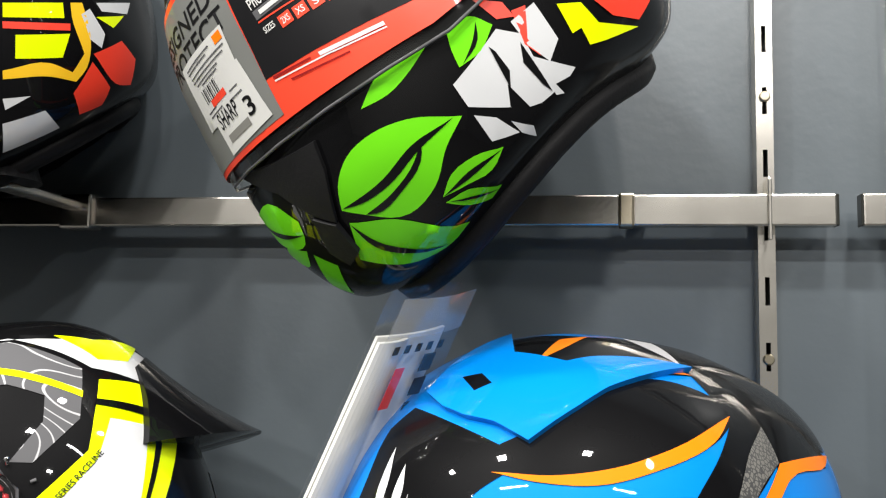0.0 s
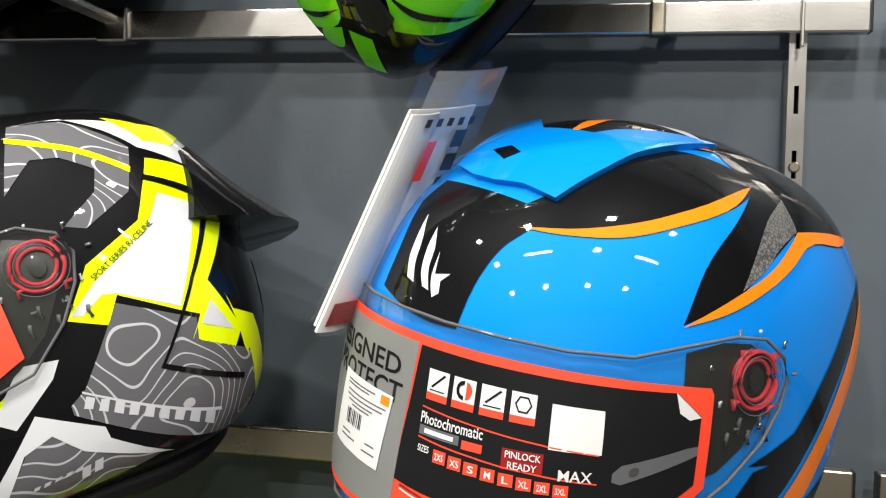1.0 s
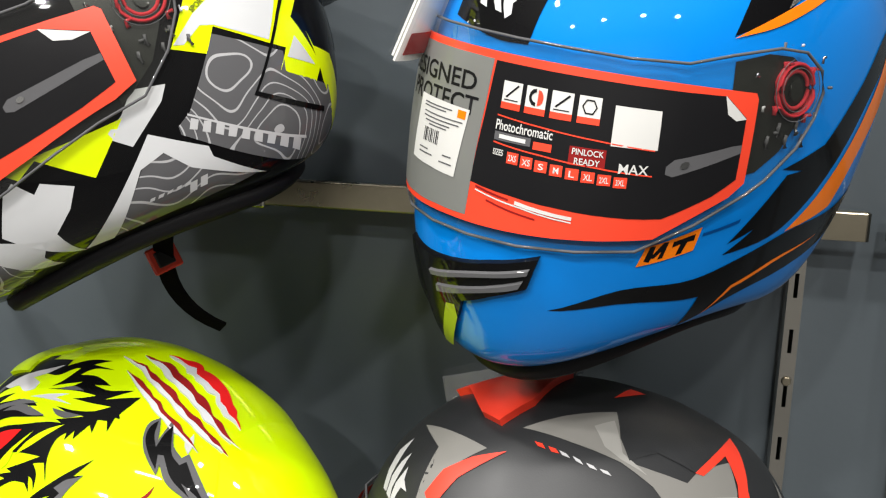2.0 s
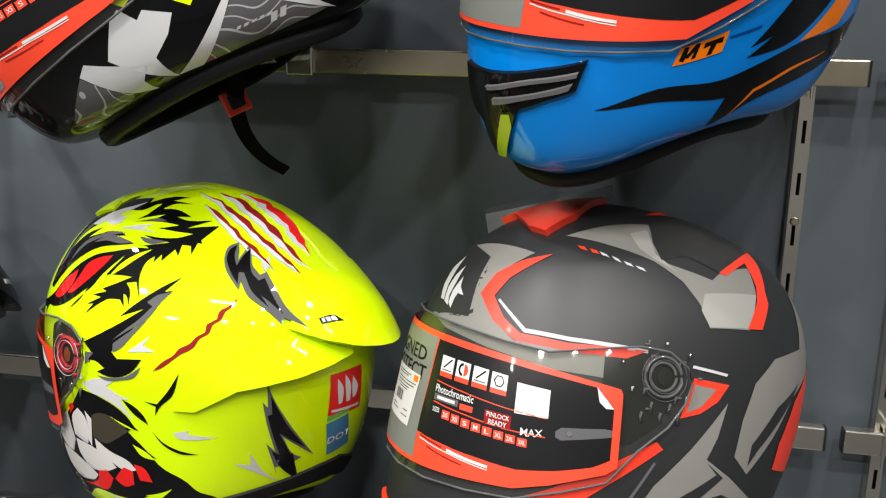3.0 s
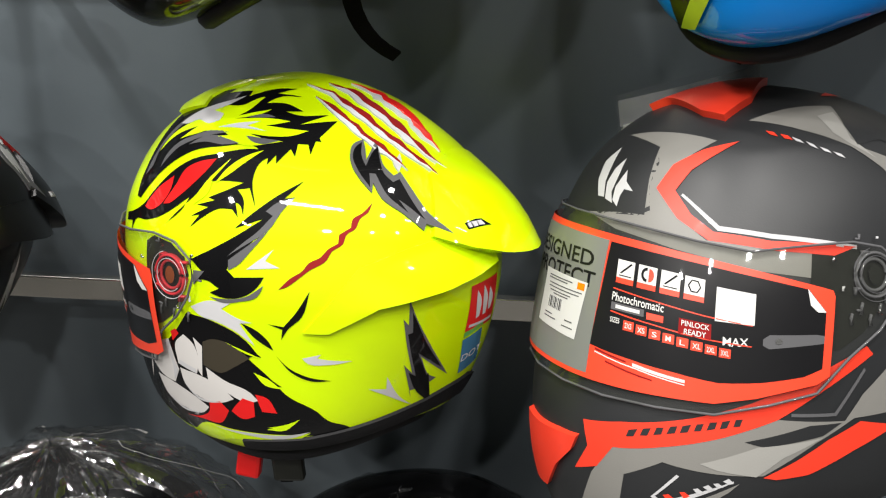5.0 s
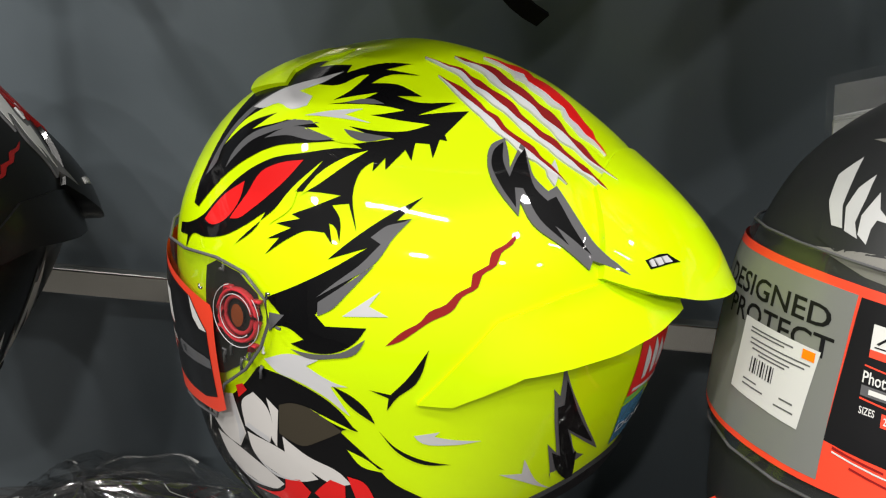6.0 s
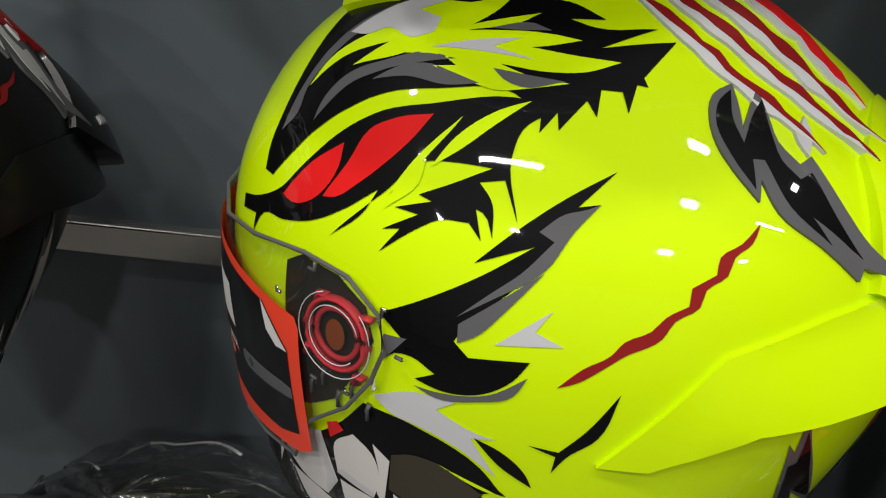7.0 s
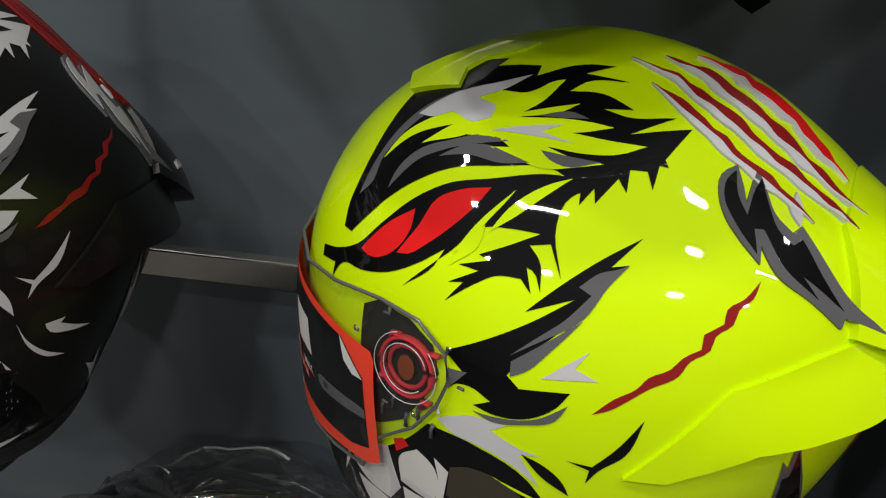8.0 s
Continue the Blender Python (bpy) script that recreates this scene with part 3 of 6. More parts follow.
    for i, w in enumerate(("2XS", "XS", "S", "M", "L", "XL", "2XL", "3XL")):
        u = 12.6 + 3.05 * i
        sheet.box("size_tag", u, u + 2.5, 0.578 + 0.007 * i, 0.642 + 0.007 * i, PANELR, 2)
        sheet.text("lettering", w, u + 0.4 + 0.3 * (len(w) == 1), u + 2.1 - 0.3 * (len(w) == 1), 0.592 + 0.007 * i, 0.628 + 0.007 * i, PAPER, 3)
    strip = [(43.5, 0.55), (45, 0.515), (60, 0.50), (63.4, 0.51), (63.4, 0.59), (60, 0.60), (45, 0.63), (43.5, 0.60)]
    sheet.piece("cut_out", strip, DGREY, 2)
    sheet.piece("cut_out", [(47.2 + 0.9 * math.cos(a), 0.565 - 0.026 * math.sin(a)) for a in np.linspace(0, 2 * math.pi, 9)[:-1]], PIN, 4)
    sheet.piece("print_line", [(6, 0.82), (27, 0.905), (27, 0.912), (6, 0.828)], PAPER, 2)
    sheet.piece("print_bar", [(15.5, 0.835), (27, 0.878), (27, 0.897), (15.5, 0.855)], PAPER, 2)
    sheet.piece("print_bar", [(6, 0.80), (14, 0.832), (14, 0.842), (6, 0.812)], DRED, 2)
    sheet.piece("print_bar", [(9, 0.86), (20, 0.91), (20, 0.918), (9, 0.87)], DRED, 2)
    sheet.text("lettering", "DESIGNED", -31, 2.2, 0.16, 0.28, INK, 2)
    sheet.text("lettering", "PROTECT", -26, 3.4, 0.31, 0.43, INK, 2)
    if price:
        sheet.piece("price_label", [(-18, 0.39), (1.5, 0.40), (-0.5, 0.80), (-18.5, 0.78)], PAPER, 3)
        for i in range(9):
            u = -13.6 + 0.75 * i
            sheet.box("bar_code", u, u + (0.28, 0.45, 0.2)[i % 3], 0.58, 0.66, INK, 4)
        for v, a, b in ((0.485, -15, 0), (0.51, -15, -1), (0.535, -14, -4), (0.555, -12, -5), (0.70, -15, -11), (0.725, -15, -9), (0.70, -5, -2), (0.74, -6, -1.6)):
            sheet.box("print_bar", a, b, v, v + 0.008, DGREY, 4)
        sheet.box("price_mark", -2.0, 0.6, 0.415, 0.465, ORANGE, 4)
        for i, v in enumerate((0.43, 0.45)):
            sheet.box("print_bar", -15.5, -4 - 2 * i, v, v + 0.008, DGREY, 4)
    if rating:
        lab = sheet.piece("rating_label", [(-15, 0.62), (1, 0.60), (2, 0.94), (-14, 0.96)], PAPER, 3)
        sheet.text("lettering", "SHARP", -13, -5, 0.74, 0.83, INK, 4)
        sheet.text("lettering", "3", -3, -0.5, 0.78, 0.88, INK, 4)
        sheet.box("print_bar", -12, -6, 0.66, 0.70, PANELR, 4)
        sheet.box("print_bar", -12, -3.5, 0.87, 0.91, GREY, 4)


def pivot(ob, az, el, ring_mat, inner, reach=1.0, off=0.0, core=None):
    """The visor's base plate and ratchet ring under the clear shield. inner: where the printed sheet ends."""
    end = [(89, 1), (87, 6), (81, 9), (73, 9.3)]
    plate = [(a * reach, e + off) for a, e in end] + [(inner - 3, 7 + off), (inner - 3, -19 + off)]
    plate += [(a * reach, e + off) for a, e in ((74, -17.5), (81, -13), (86, -6))]
    p = patch("base_plate", plate, DARKP, ob, lift=0.0006, label="dark plastic visor base plate")
    skin = SKINS[ob.name][2]
    d = way(az, el)
    c = on_skin(skin, d, 0.0018)
    n = (on_skin(skin, way(az + 4, el)) - on_skin(skin, way(az - 4, el))).cross(on_skin(skin, way(az, el + 4)) - on_skin(skin, way(az, el - 4))).normalized()
    a = n.cross(Vector((0, 0, 1))).normalized()
    b = n.cross(a)
    for r, s, m in ((0.0138, 0.0024, ring_mat), (0.0098, 0.0012, ring_mat), (0.0032, 0.0012, DARKP)):
        tube("ratchet_ring", [c + a * r * math.cos(g) + b * r * math.sin(g) for g in np.linspace(0, 2 * math.pi, 25)[:-1]], (s, 0.0012), m, p, closed=True, ring=6)
    V = [c + n * 0.0016] + [c + n * 0.0012 + a * 0.0045 * math.cos(g) + b * 0.0062 * math.sin(g) for g in np.linspace(0, 2 * math.pi, 25)[:-1]]
    mesh_ob("ratchet_core", V, [(0, 1 + i, 1 + (i + 1) % 24) for i in range(24)], core or DARKP, p, "amber plastic core" if core else "")
    # thin pale arcs that stand in for the circular highlights round the ring
    for r in (0.0116, 0.0168):
        tube("ratchet_edge", [c + n * 0.0022 + a * r * math.cos(g) + b * r * math.sin(g) for g in np.linspace(0.3 * r * 1000, 0.3 * r * 1000 + 5.2, 26)], (0.00025, 0.00025), DGREY if core is None else SILVER, p, ring=4)
    for i in range(9):
        g = 0.7 * i + 0.4
        q = c + a * (0.0235 + 0.003 * (i % 3)) * math.cos(g) + b * (0.0235 + 0.002 * (i % 2)) * math.sin(g)
        tube("plate_clip", [q, q + a * 0.003 * math.cos(g * 3), q + a * 0.003 * math.cos(g * 3) + b * 0.0035 * math.sin(g * 2)], (0.0007, 0.0009), (SILVER, DGREY, PIN)[i % 3], p, ring=5)
    for g in (0.6, 2.2, 3.9, 5.3):
        q = c + a * 0.0165 * math.cos(g) + b * 0.0165 * math.sin(g)
        tube("ratchet_lug", [q - a * 0.004, q, q + b * 0.004], (0.0022, 0.0012), ring_mat, p, ring=6)
    for i in range(5):
        q = on_skin(skin, way(az - 6 + 3 * i, el - 12 + (i % 2) * 3), 0.0016)
        tube("plate_rib", [q - b * 0.003, q + a * 0.001, q + b * 0.004], (0.0009, 0.0012), DGREY, p, ring=6)


def tail_rise(top=40.0, low=14.0, spread=52.0, height=0.03, centre=180.0, power=1.6, edge=2.5):
    """How far a tail stands off the shell, by direction."""
    def grow(d):
        el = math.degrees(math.asin(d.z))
        az = (math.degrees(math.atan2(d.y, d.x)) - centre + 540) % 360 - 180
        t = min(1, max(0, (top - el) / (top - low)))
        return height * t ** power * max(0, 1 - (abs(az) / (spread * 1.08)) ** edge)

    return grow


def spoiler(ob, mat, top=40.0, low=14.0, spread=52.0, height=0.03, centre=180.0, power=1.6, edge=2.5, step=0.05):
    """A tail that grows out of the shell towards the back."""
    pts = []
    for i in range(13):
        a = -spread + 2 * spread * i / 12
        pts.append((centre + a, low + 7 * (abs(a) / spread) ** 2))
    for i in range(13):
        a = spread * 0.8 - 2 * spread * 0.8 * i / 12
        pts.append((centre + a, top - 10 * (abs(a) / spread) ** 2))
    grow = tail_rise(top, low, spread, height, centre, power, edge)
    return patch("spoiler", pts, mat, ob, rise=lambda d: 0.0006 + grow(d), lift=0.0004, step=step)


def chin_strap(ob, start, mid, end, buckle=True):
    """A hanging webbing strap with its buckle, from its top, by a bend, to its tip."""
    inv = ob.matrix_basis.inverted()
    a, b, c = (inv @ Vector(p) for p in (start, mid, end))
    pts = [(1 - t) ** 2 * a + 2 * t * (1 - t) * b + t * t * c for t in [k / 11 for k in range(12)]]
    side = (inv.to_3x3() @ Vector((1, 0.25, 0))).normalized()
    V, F = [], []
    for k, p in enumerate(pts):
        t = (pts[min(k + 1, 11)] - pts[max(k - 1, 0)]).normalized()
        u = (side - t * side.dot(t)).normalized()
        n = t.cross(u)
        w = 0.0075 - 0.0025 * k / 11
        V += [p + u * w + n * 0.0012, p - u * w + n * 0.0012, p - u * w - n * 0.0012, p + u * w - n * 0.0012]
    for k in range(11):
        for q in range(4):
            F.append((4 * k + q, 4 * k + (q + 1) % 4, 4 * k + 4 + (q + 1) % 4, 4 * k + 4 + q))
    F += [(0, 1, 2, 3), (47, 46, 45, 44)]
    mesh_ob("chin_strap", V, F, LINER, ob, "black webbing chin strap", smooth=False)
    if buckle:
        q = pts[3]
        box_mesh("buckle", (0.022, 0.005, 0.020), q, PANELR, ob, "red plastic buckle", bevel=0.002)
        box_mesh("buckle_core", (0.013, 0.008, 0.012), q, DARKP, ob, bevel=0.001)


# ---- the helmets, row by row ----
FLAME_SHAPE = (0.935, 1.068, 0.962, 1.039, 1.037, 1.065)
FLAME_BULGES = ((45, -25, -0.016), (85, -25, 0.031), (125, -25, -0.062), (165, -25, -0.109), (-155, -25, -0.031), (45, 15, 0.089), (85, 15, 0.076), (125, 15, -0.045), (165, 15, -0.071), (-155, 15, -0.08), (45, 52, 0.069), (85, 52, -0.025), (125, 52, -0.086), (165, 52, -0.062), (-155, 52, -0.035), (0, 88, -0.01), (0, 30, -0.034), (-100, 50, -0.031), (60, 74, 0.049), (-60, 70, -0.083), (180, 74, 0.061), (120, 74, 0.059), (10, 58, -0.028), (-40, 45, -0.049))


def flame_helmet(label, m, base, ink, streak, pale, hot, dark_red, white, tooth):
    """A full-face helmet with a faceted tail, side wings and a flame, eye and claw print."""
    ob = helmet(label, m, FLAME_SHAPE, base, FLAME_BULGES)
    CURVED[ob.name] = 48
    sheet = Sheet(ob, 10.5, -0.08, -26.0, 0.0, 0.12, 10.0, 0.98, 73.0)
    visor(ob, sheet, 4.6, 0.965)
    printed_sheet(sheet, price=False)
    pivot(ob, 79.5, 4.6, REDP, 70, 0.965, 4.6, AMBER)
    tail_form = dict(top=44, low=13.5, spread=27, height=0.032, centre=187.5, power=1.35, edge=1.7)
    tail = tail_rise(**tail_form)
    spoiler(ob, base, step=0.03, **tail_form)
    brow = way(38, 48)

    def scoop(d):
        return 0.0006 + 0.0035 * max(0, 1 - (d - brow).length / 0.42)

    for side in (1, -1):
        wing = [(123.7, -7.9), (139.5, 13.2), (153.3, 18.1), (168, 20.5), (180, 20), (179, 12), (162, 7), (145, 2.2), (131.7, -7.1)]

        def flare(d):
            az = math.degrees(math.atan2(d.y, d.x)) % 360
            az = az if side > 0 else 375 - az
            el = math.degrees(math.asin(d.z))
            upper = -7.9 + 21.1 * min(1, (az - 123.7) / 15.8) + 6.5 * min(1, max(0, (az - 139.5) / 30))
            out = max(0, min(1, (upper - el) / 12))
            return 0.0016 + (0.0015 + 0.017 * max(0, (az - 134) / 44)) * out

        patch("side_wing", wing if side > 0 else [(375 - a, e) for a, e in wing], base, ob, lift=0.0004, rise=flare, step=0.03)
    low = [(100, -45.6), (126.3, -43.1), (142.4, -40.2), (158, -37.2), (170.5, -34.6), (182, -31.5), (194, -29.2), (206, -32.5), (222, -37), (245, -42), (275, -45.6)]
    under = [(275, -48.2), (245, -46.5), (222, -43.5), (206, -39.5), (194, -37.5), (182, -39), (170.5, -40.5), (158, -43), (142.4, -45.5), (126.3, -47.5), (100, -48.8)]
    patch("base_band", low + under, RUBBER, ob, lift=0.0002, height=0.0022, label="black rubber band along the base", wide=True)
    patch("flame_graphic", [(56.2, 21.5), (54.7, 25.3), (54.1, 29.5), (53.3, 33.7), (51.6, 39.5), (49.4, 44.2), (48, 47.4), (60.1, 52.4), (55.7, 55.6), (56.3, 58.9), (62.4, 61.9), (62.4, 59.6), (75.2, 63.9), (77, 61.7), (89, 67.7), (103.2, 69.7), (92.3, 66.2), (110.8, 67.1), (94, 64.6), (90.4, 61.9), (101.7, 63.6), (114.1, 62.1), (103.8, 61), (111.5, 60.6), (129.5, 61.5), (113.9, 57.6), (134.6, 59.5), (125.3, 53.8), (126.3, 52.4), (123.7, 52.7), (122, 48.1), (120.4, 51.4), (115.5, 51.3), (115.4, 47), (112.8, 49.3), (108.2, 44), (107.2, 46.6), (104.6, 43), (104.1, 45.4), (97.2, 47.6), (83, 44.2), (73.9, 40.3), (68.3, 35.6), (64.2, 30.6), (61, 25.3), (58.7, 21.6)], ink, ob, lift=0.00046)
    patch("eye_mask", [(62, 21), (65.6, 26.4), (70.2, 33.2), (75.5, 38.1), (83.1, 41.8), (97.5, 47), (108, 47.3), (101.4, 42.8), (100.9, 38.6), (104.8, 29.3), (100.9, 35), (96.7, 33.7), (99.5, 31.7), (101.4, 26.2), (98.7, 29.6), (97.5, 29.8), (99.7, 25.5), (97, 27.6), (92.1, 26.7), (89.4, 24.7), (84.1, 19.4), (86.5, 23.7), (83.6, 22.7), (88.7, 26.5), (84.5, 26.3), (90.1, 28.9), (87.6, 29.2), (92.3, 32.3), (98.2, 36.2), (91, 35.2), (86.3, 33.8), (82, 27.8), (74.9, 18.5), (79.9, 24.3), (80.8, 27.7), (76.4, 23.3), (71.1, 19.5), (64.3, 16.9), (58.9, 15.8), (56, 11.6), (56.3, 14.6), (51, 13.4), (50.7, 15.5), (56, 17.3)], ink, ob, lift=0.00046)
    patch("lime_slash", [(57.3, 35.2), (57.8, 40.1), (62.3, 46.5), (69, 52), (78.1, 53.5), (77.1, 51.2), (73, 46.8), (64, 41.1), (67.7, 46.6), (60.6, 41.3)], base, ob, lift=0.0007)
    patch("grey_streak", [(56.5, 27.8), (55.8, 32.4), (55.5, 39.2), (56.5, 45.5), (61.1, 52.3), (60.2, 47.6), (58.4, 43.3), (57.4, 38.9), (57.1, 34.8), (58.3, 31.2)], streak, ob, lift=0.0007)
    patch("silver_streak", [(57.2, 44.6), (60, 50.2), (70.2, 58), (75.8, 61.5), (72.4, 56.8), (67.6, 52.8), (74, 53.3), (75, 51), (71.4, 48.7), (65, 48.3), (61.5, 45.7)], pale, ob, lift=0.00094)
    patch("lime_slash", [(63.8, 50.9), (68.4, 55), (79, 58.3), (84.5, 62.7), (86.9, 63.5), (84.3, 57.6), (81.6, 54.7), (95.7, 60.4), (91.8, 57.9), (81.1, 53.4), (101.3, 57.9), (108.7, 58.1), (100.7, 55.9), (96.9, 54.9), (107.9, 55.6), (119.6, 55.8), (111.9, 53.6), (102.7, 52.1), (92, 50.9), (98.6, 50.7), (108.2, 51.2), (101, 49.2), (93, 47), (88.6, 46.8), (79.4, 46.6), (83.7, 48.1), (80.9, 48.5), (72.6, 46.4), (74.5, 49.6), (74.9, 52.2)], base, ob, lift=0.0007)
    patch("silver_streak", [(76.9, 49), (83.9, 52.5), (93.8, 55.7), (88.8, 52.9), (98.8, 53.2), (88.8, 51.9)], pale, ob, lift=0.00094)
    patch("grey_streak", [(85.8, 55.3), (95.3, 58.5), (100.3, 58.3), (91.2, 56.4)], streak, ob, lift=0.00094)
    patch("grey_streak", [(91.1, 49.9), (98.6, 50.7), (107.3, 51.3), (98.1, 48.7), (94.2, 48.9)], streak, ob, lift=0.00094)
    patch("grey_streak", [(63, 31.7), (62.5, 34.2), (64.1, 39.5), (69.9, 44.2), (76.3, 47.9), (82.9, 49), (76.4, 46.1), (70.2, 42.4), (65.7, 38.3), (64, 34.6)], streak, ob, lift=0.0007)
    patch("grey_streak", [(69.8, 40.9), (74.2, 45), (79.1, 46.8), (83, 47), (89.9, 47.1), (83.9, 45), (75.7, 43.6)], streak, ob, lift=0.0007)
    patch("red_eye", [(63.1, 20.4), (67.1, 27), (71.4, 31.5), (72.4, 28.2), (71.5, 24.4), (69.7, 22.1), (65.3, 20.1)], hot, ob, lift=0.0007)
    patch("red_eye", [(71.6, 23.3), (73.7, 29.3), (74.8, 34.8), (78.6, 38), (84.5, 40.6), (83, 36.6), (80.1, 31.4), (77, 27.2), (74, 24.1)], hot, ob, lift=0.0007)
    patch("lime_slash", [(82.7, 27.7), (84.7, 33.6), (89.8, 42), (89.1, 40.2), (86.3, 34.1), (85.3, 31.2)], base, ob, lift=0.0007)
    patch("lime_slash", [(87.8, 33.4), (89.9, 38.6), (97.5, 45.5), (101.4, 47.2), (95.7, 41.9), (91.8, 37.5)], base, ob, lift=0.0007)
    patch("lime_slash", [(86.6, 34.3), (86.9, 30.6), (83, 25.6), (83.4, 28.9)], base, ob, lift=0.0007)
    patch("flame_graphic", [(86.3, 10.6), (92.3, 14.4), (100.9, 20.5), (108.5, 26.5), (99.5, 22.2), (104.6, 27.9), (112.5, 34.6), (120.7, 39.3), (114.5, 33.4), (118.4, 34.2), (114.3, 30.8), (110, 23.9), (105.6, 18.7), (100.3, 13), (98.7, 9.7), (101.3, 7.6), (110.9, 8.9), (108.6, 5.2), (104.2, 1.9), (97.8, 0.7), (93.2, 1.6), (96.4, 3.4), (92.2, 5.2), (89.5, 4.9), (87.6, 3), (87.8, 7.2), (90.5, 7.6)], ink, ob, lift=0.00046)
    patch("grey_streak", [(108.7, 28.8), (112.4, 32), (116.1, 33.2), (118.4, 34.2), (114.6, 29.8), (111, 23.5), (107.5, 20.2), (110.4, 22.4), (103.6, 17.6), (98.5, 13.6), (103, 18.3), (107.1, 22.2), (111.5, 27.7)], streak, ob, lift=0.0007)
    patch("grey_streak", [(93.2, 0.4), (97.9, 0.4), (105.3, 2.1), (110.9, 6.3), (109, 2.6), (103.4, 0.3), (96.9, -0.8)], streak, ob, lift=0.0007)
    patch("grey_streak", [(87.4, 7.5), (91.3, 7.9), (89.6, 5.6), (87.6, 3)], streak, ob, lift=0.0007)
    patch("grey_streak", [(99, 12.6), (103.8, 16.9), (110.9, 23), (106.1, 16.5), (101.7, 11.1), (99.3, 9.6)], streak, ob, lift=0.0007)
    patch("silver_streak", [(105, 10.6), (113.2, 17.6), (110.9, 13.9), (115.7, 12.2)], pale, ob, lift=0.00046)
    patch("silver_streak", [(86, -4.2), (92.4, -1.1), (100.2, -0.8), (97.1, -3), (104.1, -5.8), (107.4, -6.3), (103.1, -7), (108.1, -14.1), (101.1, -9.6), (95.1, -7.5), (89.1, -6.4)], pale, ob, lift=0.00046)
    patch("black_slash", [(112.4, -6.1), (117.5, -6.5), (121, -1.9), (125.4, 5.9), (123.2, -2.6), (118.7, -7.5), (116.8, -11), (117.1, -7.5)], ink, ob, lift=0.00046)
    patch("black_slash", [(103.6, -6.7), (108.3, -8.5), (112.7, -12.3), (114.1, -15), (108.1, -11.4)], ink, ob, lift=0.00046)
    patch("black_slash", [(99.1, -13.5), (104, -15.1), (109.3, -17.2), (110.1, -17.9), (104.1, -16.8)], ink, ob, lift=0.00046)
    patch("black_slash", [(115.1, -16.8), (119.1, -20.5), (124.8, -22.9), (133.3, -23.9), (126.4, -24.4), (120, -22)], ink, ob, lift=0.00046)
    patch("black_slash", [(107.9, -22), (112.2, -24.5), (116.9, -27.2), (114.4, -26.9), (110.7, -25.3)], ink, ob, lift=0.00046)
    patch("scratch", [(115.5, 5.4), (119.1, 9.3), (122.9, 12), (124.7, 14.4), (128.4, 16.4), (130.3, 18.6), (133.5, 20.4), (133.8, 23), (137.4, 24.9), (138, 27.3), (141.3, 29), (144.7, 31.8), (142.9, 28.9), (140.2, 27.2), (139, 24.7), (135.9, 22.7), (135.1, 20.3), (131.7, 18.1), (130.1, 15.4), (124.9, 12.1), (122.3, 9.9), (118.5, 6.8)], dark_red, ob, lift=0.00046)
    patch("tribal_mark", [(139, 47.6), (141, 51.1), (145.9, 52.3), (145.7, 48.6), (145, 45.1), (151.5, 51.3), (151.1, 46.4), (150.9, 42.5), (153.3, 38.8), (156, 39.6), (158.3, 32.6), (160.5, 26.6), (165.1, 20.5), (159.2, 24), (158.4, 22.3), (153.5, 27.3), (147.7, 32.6), (145.8, 37.6), (144.8, 34.5), (141.4, 39.4), (139.3, 43.5)], streak, ob, lift=0.00136, rise=tail, step=0.03)
    patch("tribal_mark_core", [(140.1, 47.3), (141.9, 50), (145, 51.3), (143.5, 46.7), (144.3, 43), (148.5, 47.5), (151.2, 49.1), (150.1, 43.9), (150.2, 39.8), (152.4, 36.8), (154.8, 37.4), (156.6, 31), (159.1, 25.1), (154.2, 30.3), (152.6, 31.7), (154.7, 27.6), (149.6, 33.3), (147.2, 40.2), (145.1, 40.6), (144.5, 36.3), (141.5, 41.5)], ink, ob, lift=0.0016, rise=tail, step=0.03)
    patch("silver_streak", [(155.5, 44.8), (156.2, 43.7), (158.9, 45.5), (157.9, 42.2), (155.6, 39.7), (154.8, 42)], pale, ob, lift=0.00136, rise=tail, step=0.03)
    patch("badge", [(168.3, 22.4), (172.8, 22.7), (174.8, 21), (173.9, 21.1), (168.8, 20.9)], ink, ob, lift=0.0016, rise=tail)
    patch("badge_mark", [(168.8, 22.2), (169.6, 22.4), (169.8, 21.3), (169, 21.3)], pale, ob, lift=0.0022, rise=tail)
    patch("badge_mark", [(169.9, 22.4), (171.1, 22.4), (171.3, 21.4), (170.2, 21.3)], pale, ob, lift=0.0022, rise=tail)
    patch("badge_mark", [(171.4, 22.4), (172.3, 22.4), (173.1, 21.4), (171.7, 21.5)], pale, ob, lift=0.0022, rise=tail)
    patch("rear_badge", [(175.4, 4.9), (190, 5.9), (194.9, -10.4), (178.4, -10.5)], BADGER, ob, lift=0.00046)
    patch("badge_mark", [(179.3, 0.4), (178.7, 3.2), (182, -0.4), (183.3, -6.1), (181.8, -6.6)], white, ob, lift=0.0007)
    patch("badge_mark", [(182.7, 0.6), (181.8, 4.1), (185.2, 0.4), (187.1, -6), (185.3, -6.2)], white, ob, lift=0.0007)
    patch("badge_mark", [(186.2, 0.1), (185.7, 3), (190, -2.3), (189.7, -4.9), (188.2, -5.3)], white, ob, lift=0.0007)
    patch("badge_line", [(179.3, -8.3), (192.9, -8.1), (193.2, -9.1), (179.5, -9.3)], white, ob, lift=0.0007)
    patch("hologram_sticker", [(179, -13.7), (188.6, -11.2), (195.9, -24.6), (185, -27.6)], STICKB, ob, lift=0.00046)
    patch("sticker_mark", [(178.5, -11), (188, -8.6), (188.6, -10.4), (179, -12.9)], STICKG, ob, lift=0.00046)
